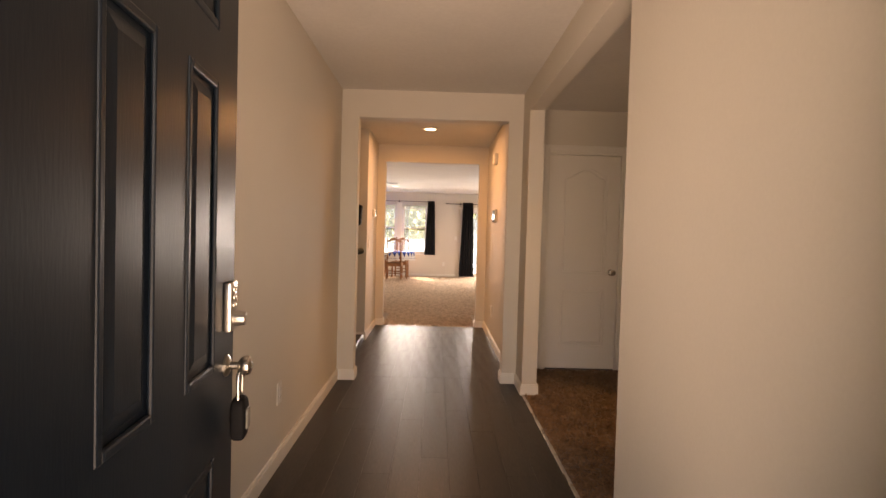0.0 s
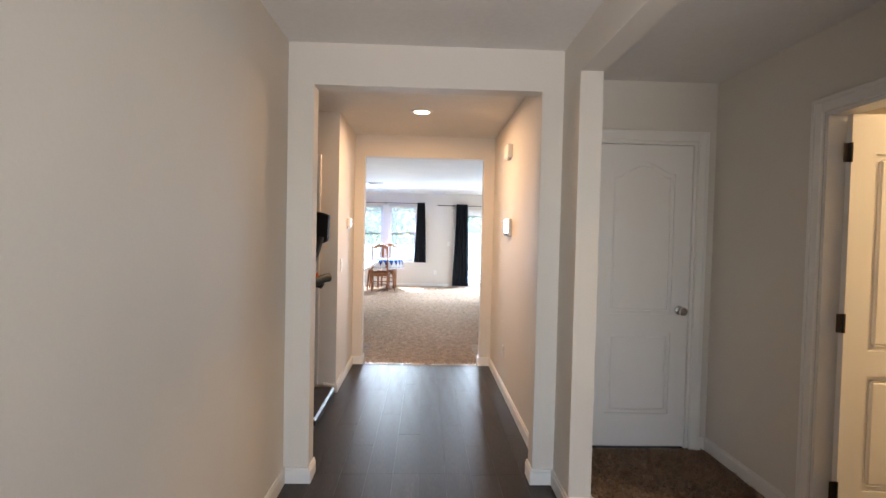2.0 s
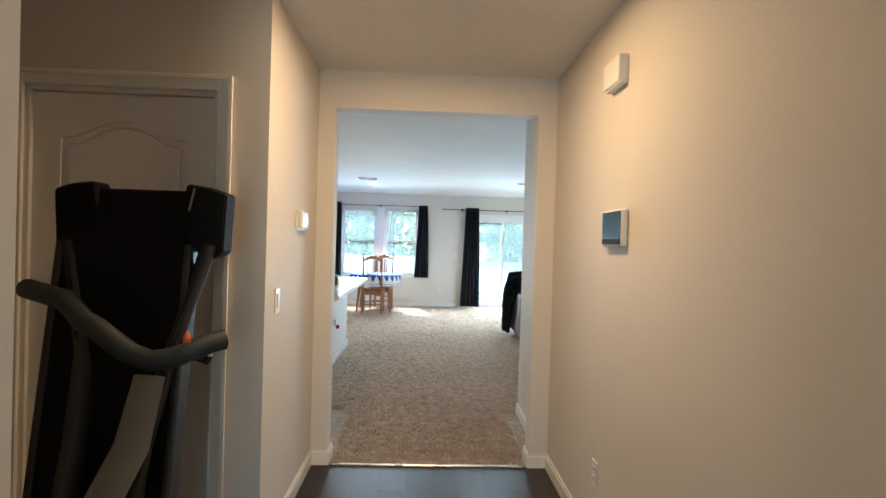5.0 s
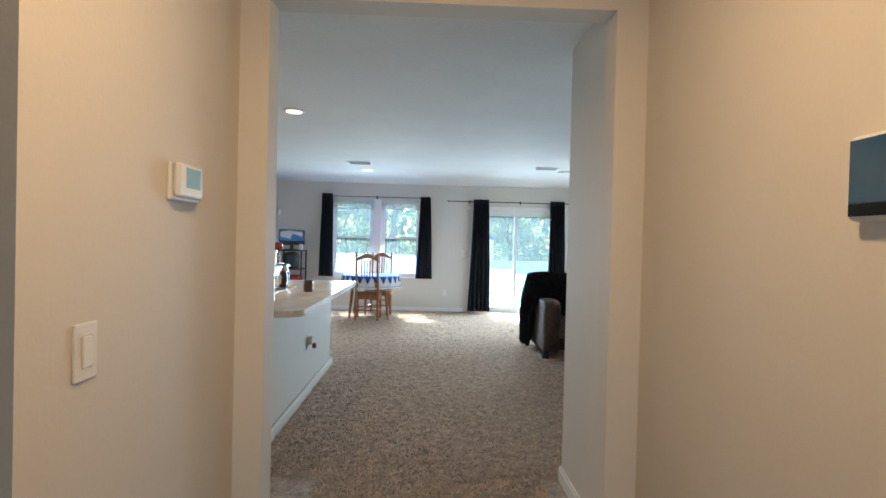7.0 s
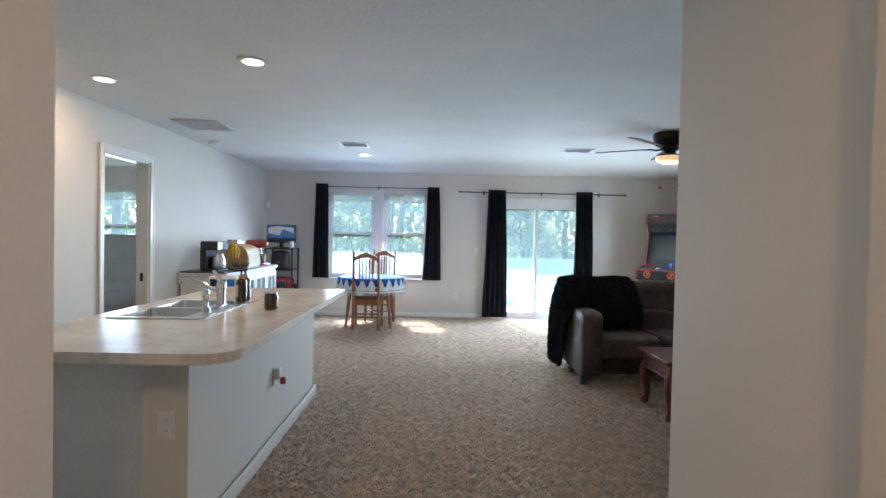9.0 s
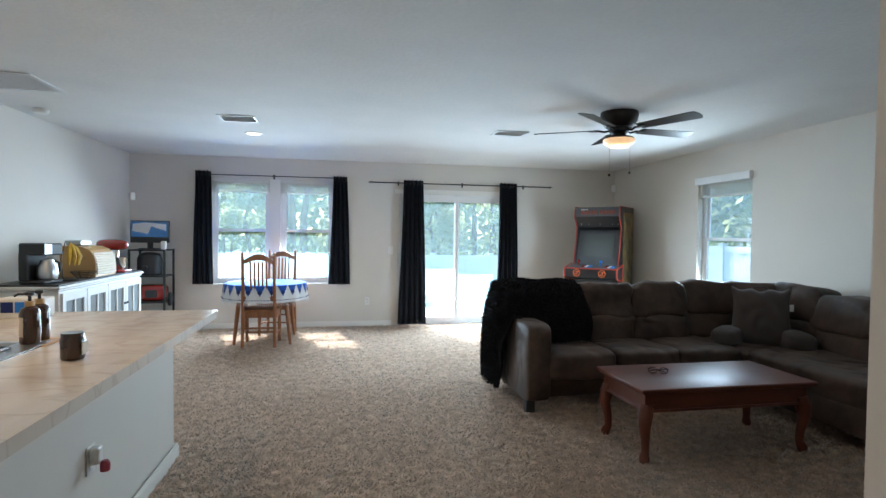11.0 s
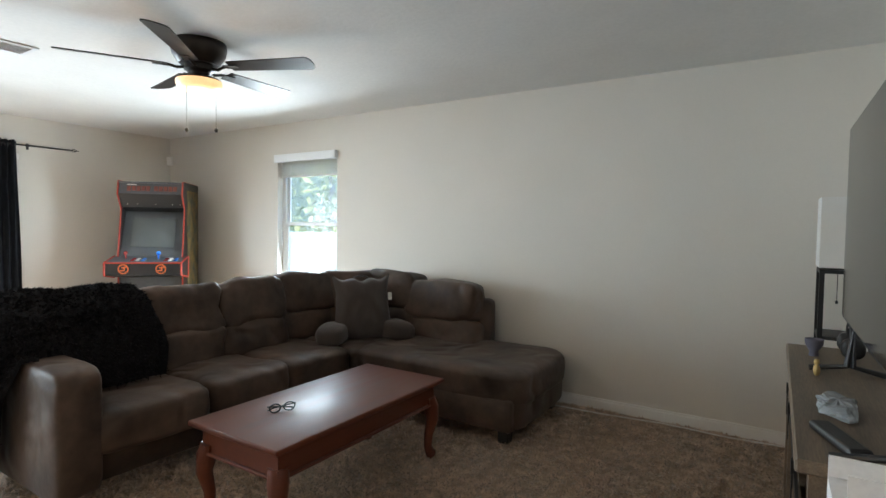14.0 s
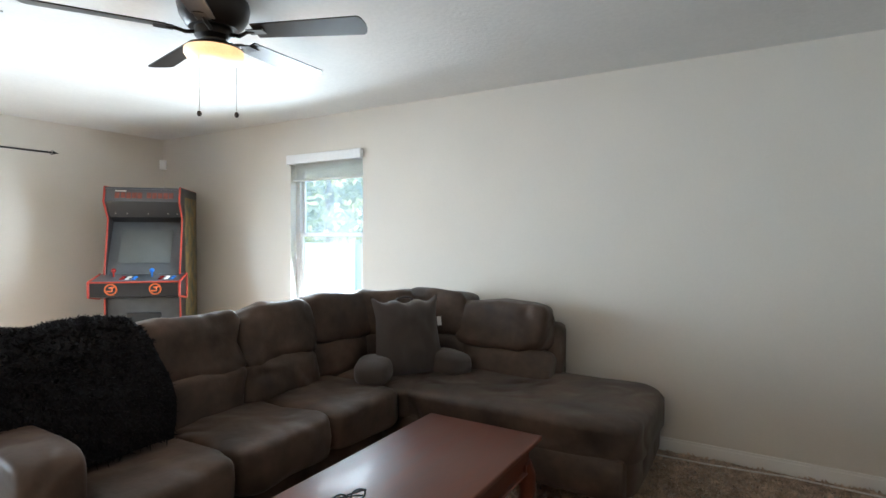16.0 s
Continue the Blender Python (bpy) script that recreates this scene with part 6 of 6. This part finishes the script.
for s in (-1, 1):
    b.tube([(0.034 * s + 0.026 * math.cos(a * 0.4488), 0.004, 0.021 + 0.02 * math.sin(a * 0.4488)) for a in range(15)], 0.0034, 6)
    b.tube([(0.062 * s, 0.004, 0.03), (0.066 * s, 0.012, 0.03), (-0.03 * s, 0.03 + 0.006 * s, 0.012), (-0.06 * s, 0.03 + 0.006 * s, 0.004)], 0.0034, 6)
b.tube([(-0.009, 0.004, 0.026), (0, 0.0, 0.029), (0.009, 0.004, 0.026)], 0.002, 6)
b.done("frame", "black", gl, smooth=True)

# arcade cabinet
ar = thing("arcade_cabinet", pose(3.685, 14.24, 0, 0, 0, -46), "red edged arcade cabinet with dark screen and joysticks", "arcade machine")
side = [(-0.28, 0.0), (0.36, 0.0), (0.36, 1.80), (-0.27, 1.80), (-0.30, 1.66), (-0.20, 1.50), (-0.30, 1.00), (-0.30, 0.76)]
turn = Matrix(((0, 0, 1, 0), (1, 0, 0, 0), (0, 1, 0, 0), (0, 0, 0, 1)))
for x0, x1 in ((-0.33, -0.312), (0.312, 0.33)):
    Build().prism(side, x0, x1, m=turn).done("side_panel", "arcade_black", ar)
for x in (-0.321, 0.321):
    b = Build()
    for (ya, za), (yb, zb) in zip(side[2:], side[3:] + side[:1]):
        b.rod((x, ya, za), (x, yb, zb), 0.009, n=6)
    b.done("edge_moulding", "red_trim", ar)
Build().box(-0.312, 0.312, -0.26, 0.34, 0.02, 0.78).box(-0.312, 0.312, 0.10, 0.34, 0.78, 1.79).box(-0.312, 0.312, -0.29, 0.34, 1.78, 1.795).done("carcass", "arcade_grey", ar)
Build().prism([(-0.285, 1.665), (-0.258, 1.78), (0.10, 1.78), (0.10, 1.665)], -0.312, 0.312, m=turn).done("marquee_box", "arcade_grey", ar)
face = Matrix.Translation((0, -0.274, 1.72)) @ pose(0, 0, 0, -13)
for k, x in enumerate((-0.215, -0.165, -0.118, -0.07, -0.025, 0.055, 0.102, 0.15, 0.198, 0.245)):
    Build().box(x - 0.019, x + 0.019, -0.006, 0.0, -0.028 + 0.004 * (k % 2), 0.028, m=face).done("marquee_lettering_bar", "faded_red", ar)
Build().box(-0.235, -0.14, -0.006, 0.0, 0.038, 0.048, m=face).done("marquee_small_bar", "white_plastic", ar)
Build().prism([(-0.285, 1.665), (0.06, 1.665), (0.06, 1.47), (-0.06, 1.47), (-0.19, 1.52)], -0.312, 0.312, m=turn).done("speaker_panel", "black", ar)
for x in (-0.25, -0.15, 0.03, 0.2, 0.28):
    Build().lathe([(0.006, 0), (0.004, 0.004)], n=8, m=pose(x, -0.215, 1.555, 115)).done("screw", "nickel", ar)
Build().prism([(-0.08, 1.48), (0.05, 1.48), (0.05, 0.98), (-0.285, 0.98)], -0.312, 0.312, m=turn).done("bezel", "arcade_grey", ar)
scr = Matrix.Translation((0, -0.176, 1.24)) @ pose(0, 0, 0, -22.3)
Build().sheet(lambda u, v: (-0.225 + 0.45 * u, -0.012 - 0.018 * math.sin(u * 3.14159) * math.sin(v * 3.14159), -0.17 + 0.34 * v), 12, 10, m=scr, thick=0.004).done("screen", "crt", ar, smooth=True)
panel = [(-0.26, 0.985), (-0.53, 0.93), (-0.53, 0.80), (-0.28, 0.76)]
Build().prism(panel, -0.37, 0.37, m=turn).done("control_panel", "arcade_black", ar)
b = Build()
for x in (-0.37, 0.37):
    for (ya, za), (yb, zb) in zip(panel, panel[1:] + panel[:1]):
        b.rod((x, ya, za), (x, yb, zb), 0.011, n=6)
b.rod((-0.37, -0.53, 0.93), (0.37, -0.53, 0.93), 0.009, n=6)
b.done("panel_moulding", "red_trim", ar)
Build().prism([(-0.27, 0.984), (-0.52, 0.933), (-0.52, 0.936), (-0.27, 0.987)], -0.355, 0.355, m=turn).done("panel_overlay", "arcade_grey", ar)
for x, c in ((-0.22, "red"), (0.10, "blueplastic")):
    j = Build().rod((x, -0.37, 0.96), (x, -0.372, 1.01), 0.008).blob((x, -0.373, 1.025), (0.022, 0.022, 0.022), 1, 14, 8)
    j.done("joystick", c, ar, smooth=True)
for i, x in enumerate((-0.13, -0.08, -0.03, 0.19, 0.24, 0.29)):
    for d in (0, 0.06):
        Build().lathe([(0.019, 0), (0.019, 0.009), (0.011, 0.012)], n=14, m=pose(x, -0.45 + d, 0.949 + d * 0.204, 11.5)).done("button", ("red", "white_plastic", "blueplastic")[i % 3], ar, smooth=True)
for x in (-0.19, 0.17):
    Build().lathe([(0.052, 0), (0.052, 0.003)], n=24, m=pose(x, -0.5305, 0.866, 90)).done("round_badge", "orange", ar)
    Build().lathe([(0.040, 0.0), (0.040, 0.0045)], n=24, m=pose(x, -0.5305, 0.866, 90)).done("badge_centre", "black", ar)
    Build().tube([(x - 0.03, -0.536, 0.85), (x + 0.012, -0.536, 0.852), (x + 0.012, -0.536, 0.874), (x - 0.012, -0.536, 0.88), (x + 0.032, -0.536, 0.888)], 0.008, 6).done("badge_mark", "orange", ar)
Build().box(-0.15, 0.15, -0.275, -0.26, 0.30, 0.62, 0.004).done("coin_door", "black", ar)
for x in (-0.06, 0.06):
    Build().box(x - 0.02, x + 0.02, -0.281, -0.274, 0.42, 0.5, 0.003).done("coin_slot", "red_trim", ar)
Build().box(0.3305, 0.3335, -0.14, 0.34, 0.1, 1.72).done("side_art", "art", ar)

# television stand, television, lamp
ST = thing("television_stand", pose(2.64, 8.0, 0), "rustic brown wood television stand with barn doors", "tv stand")
X0, X1, YA, YB = -0.80, 0.79, -0.235, 0.22
Build().box(X0, X1, YA, YB, 0.765, 0.80, 0.006).done("top", "rustic", ST)
for q0, q1, zb in ((X0 + 0.02, X0 + 0.075, 0), (X1 - 0.06, X1 - 0.02, 0), (X0 + 0.5, X0 + 0.54, 0.06), (X1 - 0.54, X1 - 0.5, 0.06)):
    Build().box(q0, q1, YA + 0.01, YB - 0.03, zb, 0.765).done("side_board", "rustic", ST)
Build().box(X0 + 0.075, X1 - 0.06, YA + 0.01, YB - 0.05, 0.55, 0.575).box(X0 + 0.075, X1 - 0.06, YA + 0.01, YB - 0.05, 0.05, 0.09).done("shelf", "rustic", ST)
Build().box(X0 + 0.075, X1 - 0.06, YA + 0.004, YA + 0.01, 0.05, 0.76).done("back", "black", ST)
Build().box(X0 + 0.04, X1 - 0.03, YB - 0.022, YB - 0.014, 0.565, 0.60).done("rail", "black_metal", ST)
for x0, x1 in ((X0 + 0.05, X0 + 0.54), (X1 - 0.54, X1 - 0.05)):
    d = Build()
    for k in range(4):
        w = (x1 - x0) / 4
        d.box(x0 + k * w + 0.002, x0 + (k + 1) * w - 0.002, YB - 0.034, YB - 0.022, 0.08, 0.54)
    d = d.done("barn_door", "rustic", ST)
    Build().box(x0, x1, YB - 0.022, YB - 0.012, 0.08, 0.13).box(x0, x1, YB - 0.022, YB - 0.012, 0.49, 0.54).box(x0, x0 + 0.05, YB - 0.022, YB - 0.012, 0.13, 0.49).box(x1 - 0.05, x1, YB - 0.022, YB - 0.012, 0.13, 0.49).done("door_frame", "rustic", d)
    for x in (x0 + 0.07, x1 - 0.07):
        Build().box(x - 0.012, x + 0.012, YB - 0.013, YB - 0.008, 0.48, 0.62).lathe([(0.026, 0), (0.026, 0.012)], n=16, m=pose(x, YB - 0.006, 0.605, 90)).done("strap_wheel", "black_metal", d)
TVS = thing("television", pose(2.38, 8.03, 0.80), "large flat black television on the stand", "television")
Build().box(-0.73, 0.73, -0.035, 0.0, 0.19, 0.99, 0.006).box(-0.3, 0.3, -0.07, -0.035, 0.3, 0.7, 0.02).done("casing", "black", TVS)
Build().box(-0.718, 0.718, 0.0, 0.003, 0.205, 0.978).done("screen", "screen", TVS)
for x in (-0.5, 0.5):
    Build().tube([(x, 0.12, 0.008), (x, 0.0, 0.03), (x, -0.02, 0.2), (x, -0.02, 0.03), (x, -0.13, 0.008)], 0.012, 8).done("stand_leg", "black", TVS, smooth=True)
LA = thing("floor_lamp", pose(3.76, 7.955, 0), "black framed floor lamp with square white shade", "floor lamp")
for x in (-0.12, 0.12):
    for y in (-0.12, 0.12):
        Build().box(x - 0.011, x + 0.011, y - 0.011, y + 0.011, 0, 1.16).done("post", "black_metal", LA)
for z in (0.35, 0.80, 1.14):
    Build().box(-0.13, 0.13, -0.13, 0.13, z, z + 0.018).done("shelf", "black_metal", LA)
Build().box(-0.135, 0.135, -0.135, -0.131, 1.17, 1.53).box(-0.135, 0.135, 0.131, 0.135, 1.17, 1.53).box(-0.135, -0.131, -0.131, 0.131, 1.17, 1.53).box(0.131, 0.135, -0.131, 0.131, 1.17, 1.53).done("shade", "shade", LA)
Build().rod((-0.06, 0.05, 1.14), (-0.06, 0.05, 1.0), 0.0018, n=5).blob((-0.06, 0.05, 0.99), (0.007, 0.007, 0.01), 1, 10, 6).done("pull_chain", "black_metal", LA)
hs = thing("headset", pose(3.28, 7.98, 0.80), "black headset and cables resting on the stand", "headset")
Build().tube([(-0.08, 0, 0.04), (-0.07, 0, 0.12), (0, 0, 0.16), (0.07, 0, 0.12), (0.08, 0, 0.04)], 0.014, 8).blob((-0.085, 0, 0.045), (0.025, 0.045, 0.045), 0.8).blob((0.085, 0, 0.045), (0.025, 0.045, 0.045), 0.8).done("headset_body", "black", hs, smooth=True)
Build().lathe([(0.03, 0.10), (0.04, 0.12), (0.04, 0.13), (0.02, 0.16)], x=0.06, y=-0.03, n=18).done("chrome_ring", "chrome", hs, smooth=True)
cu = thing("small_cup", pose(3.18, 8.12, 0.80), "small blue grey glass cup on the stand", "cup")
Build().lathe([(0.02, 0), (0.016, 0.02), (0.034, 0.05), (0.036, 0.075), (0.032, 0.074), (0.014, 0.03)], n=20).done("cup_body", "cover", cu, smooth=True)
fg = thing("small_figure", pose(2.78, 8.13, 0.80), "tiny gold animal figure on the stand", "figurine")
Build().blob((0, 0, 0.022), (0.014, 0.012, 0.022), 0.9, 12, 8).blob((0.008, 0, 0.052), (0.011, 0.01, 0.012), 0.9, 12, 8).tube([(-0.012, 0, 0.01), (-0.02, 0, 0.03), (-0.012, 0, 0.05)], 0.004, 6).done("figure_body", "amberfur", fg, smooth=True)
bg2 = thing("plastic_wrapper", pose(2.32, 8.10, 0.80), "crumpled clear plastic wrapper on the stand", "wrapper")
Build().blob((0, 0, 0.018), (0.13, 0.05, 0.018), 0.8, 28, 12, None, 0.03, 3.0, 22.0).done("wrapper_film", "cabinet_glass", bg2)
rm = Build().box(-0.11, 0.11, -0.028, 0.028, 0.0, 0.025, 0.01, seg=2)
tagged(rm.done("remote_control", "black", m=pose(2.02, 8.12, 0.80, 0, 0, 20)), "black remote control on the television stand", "remote")
bk = thing("game_box", pose(2.9, 8.06, 0.575), "white game console box on the stand's shelf", "box")
Build().box(-0.10, 0.10, -0.08, 0.08, 0, 0.12, 0.006).done("box_body", "white_plastic", bk)

cb = thing("cardboard_carton", pose(1.39, 7.97, 0), "tall white carton with cut handle hole beside the stand", "carton")
Build().box(-0.12, 0.12, -0.21, 0.21, 0.0, 0.90).box(-0.124, -0.12, -0.21, 0.21, 0.0, 0.95).box(-0.075, -0.071, -0.2, 0.2, 0.901, 0.98).box(0.116, 0.12, -0.21, 0.21, 0.901, 0.94).done("carton_body", "carton", cb)
# A dark half disc paints the shade of the uncut handle hole.
Build().prism([(0.10 * math.cos(a * 0.2618), 0.045 * math.sin(a * 0.2618)) for a in range(13)], 0.0, 0.002, m=Matrix.Translation((-0.0755, 0.02, 0.922)) @ Matrix(((0, 0, -1, 0), (1, 0, 0, 0), (0, 1, 0, 0), (0, 0, 0, 1)))).done("handle_hole", "dark", cb)
Build().tube([(-0.06, 0.213, 0.86), (-0.075, 0.225, 0.80), (-0.06, 0.225, 0.74), (-0.03, 0.22, 0.73), (-0.02, 0.213, 0.80)], 0.005, 6).done("strap_loop", "black", cb, smooth=True)
vb = thing("waste_bin", pose(1.10, 8.33, 0), "small black round waste bin on the carpet", "waste bin")
Build().lathe([(0.065, 0), (0.075, 0.04), (0.085, 0.46), (0.07, 0.50), (0.03, 0.52)], n=22).done("bin_body", "black", vb, smooth=True)
cw = thing("wall_cable", pose(0, 0, 0), "thin white cable along the baseboard", "cable")
Build().tube([(4.10, 9.66, 0.02), (4.12, 9.3, 0.018), (4.17, 8.9, 0.018), (4.15, 8.5, 0.018), (4.19, 8.1, 0.018)], 0.005, 6).done("cable_run", "white_plastic", cw, smooth=True)

# ---- bedroom seen through the doorway ----
bd = thing("bed", pose(-4.35, 12.1, 0), "low bed with rumpled pale duvet in the bedroom", "bed")
Build().box(-0.9, 0.75, -0.8, 0.8, 0.05, 0.35, 0.03).done("bed_frame", "oak", bd)
Build().blob((-0.05, 0, 0.46), (0.86, 0.86, 0.16), 0.35, 44, 20, None, 0.05, 2.0, 4.0).done("duvet", "duvet", bd, smooth=180)
dr = thing("dresser", pose(-4.55, 13.9, 0), "tall white dresser in the bedroom", "dresser")
Build().box(-0.45, 0.45, -0.24, 0.24, 0, 1.28, 0.006).box(-0.47, 0.47, -0.26, 0.26, 1.28, 1.31, 0.005).done("body", "buffet", dr)
for k in range(4):
    Build().box(-0.43, 0.43, -0.256, -0.24, 0.06 + 0.30 * k, 0.34 + 0.30 * k, 0.004).done("drawer", "buffet", dr)

# ---- carpet pile and floor planks ----
rng = random.Random(3)


def tufts(floor, material, label, count, patches):
    verts, faces = [], []
    for x0, x1, y0, y1 in patches:
        for k in range(int((x1 - x0) * (y1 - y0) * count)):
            x, y = rng.uniform(x0, x1), rng.uniform(y0, y1)
            a, h, w = rng.random() * 6.283, rng.uniform(0.009, 0.023), rng.uniform(0.006, 0.012)
            z = 0.002 + uneven(x, y)
            lean = noise.noise_vector(Vector((x * 9, y * 9, 7))) * 0.024
            q = len(verts)
            verts.extend(((x - w * math.cos(a), y - w * math.sin(a), z), (x + w * math.cos(a), y + w * math.sin(a), z),
                          (x + lean.x + rng.gauss(0, 0.007), y + lean.y + rng.gauss(0, 0.007), z + h)))
            faces.append((q, q + 1, q + 2))
    me = bpy.data.meshes.new("carpet_tufts")
    me.from_pydata(verts, [], faces)
    me.materials.append(M[material])
    tagged(new("carpet_tufts", me), label, kind="stuff").parent = bpy.data.objects[floor]


tufts("floor_carpet", "tuft", "beige shaggy pile standing on the carpet", 8000,
      ((-0.62, 0.62, 6.73, 7.76), (-1.04, 0.72, 7.76, 10.48), (0.72, 4.23, 7.76, 10.48), (LEFT, 4.23, 10.48, FAR)))
tufts("floor_carpet_side", "brown_tuft", "brown shaggy pile standing on the carpet", 7000, ((0.80, 1.90, 1.6, 4.5),))

PW, PL = 0.152, 1.22
plank_meshes = {}


def plank_mesh(w, ln):
    key = (round(w, 3), round(ln, 3))
    if key not in plank_meshes:
        b = Build().box(0.0004, key[0] - 0.0004, 0.0004, key[1] - 0.0004, -0.010, 0.0, 0.0004)
        me = bpy.data.meshes.new("plank")
        b.bm.to_mesh(me)
        b.bm.free()
        me.materials.append(M["vinyl"])
        plank_meshes[key] = me
    return plank_meshes[key]


def planks(x0, x1, y0, y1, floor):
    col, x = 0, x0
    while x < x1 - 0.01:
        w = min(PW, x1 - x)
        y = y0 - (0.0, 0.43, 0.81, 0.21, 0.62)[col % 5]
        while y < y1:
            a, c = max(y, y0), min(y + PL, y1)
            if c - a > 0.004:
                p = new("plank", plank_mesh(w, c - a))
                p.location = (x, a, 0)
                p.parent = floor
            y += PL
        x += PW
        col += 1


vf = setting(Build().box(-2.69, 0.74, 0.2, 6.70, -0.0125, -0.011).done("floor_vinyl", "joint"), "dark grey brown vinyl plank floor of the hall", "floor")
planks(-0.745, 0.775, 0.05, 4.14, vf)
planks(-2.70, -0.745, 4.14, 5.69, vf)
planks(-0.745, 0.745, 4.14, 6.71, vf)
kf = setting(Build().box(-2.91, -1.26, 6.84, 10.47, -0.0125, -0.011).done("floor_kitchen", "joint"), "dark vinyl plank floor of the kitchen", "floor")
planks(LEFT, -1.201, 6.83, 10.48, kf)
setting(Build().box(-0.63, 0.628, 6.70, 6.725, -0.004, 0.008, 0.003).box(0.775, 0.795, 1.555, 3.70, -0.004, 0.008, 0.003).done("trim_threshold", "nickel"), "thin metal strip between planks and carpet", "trim")
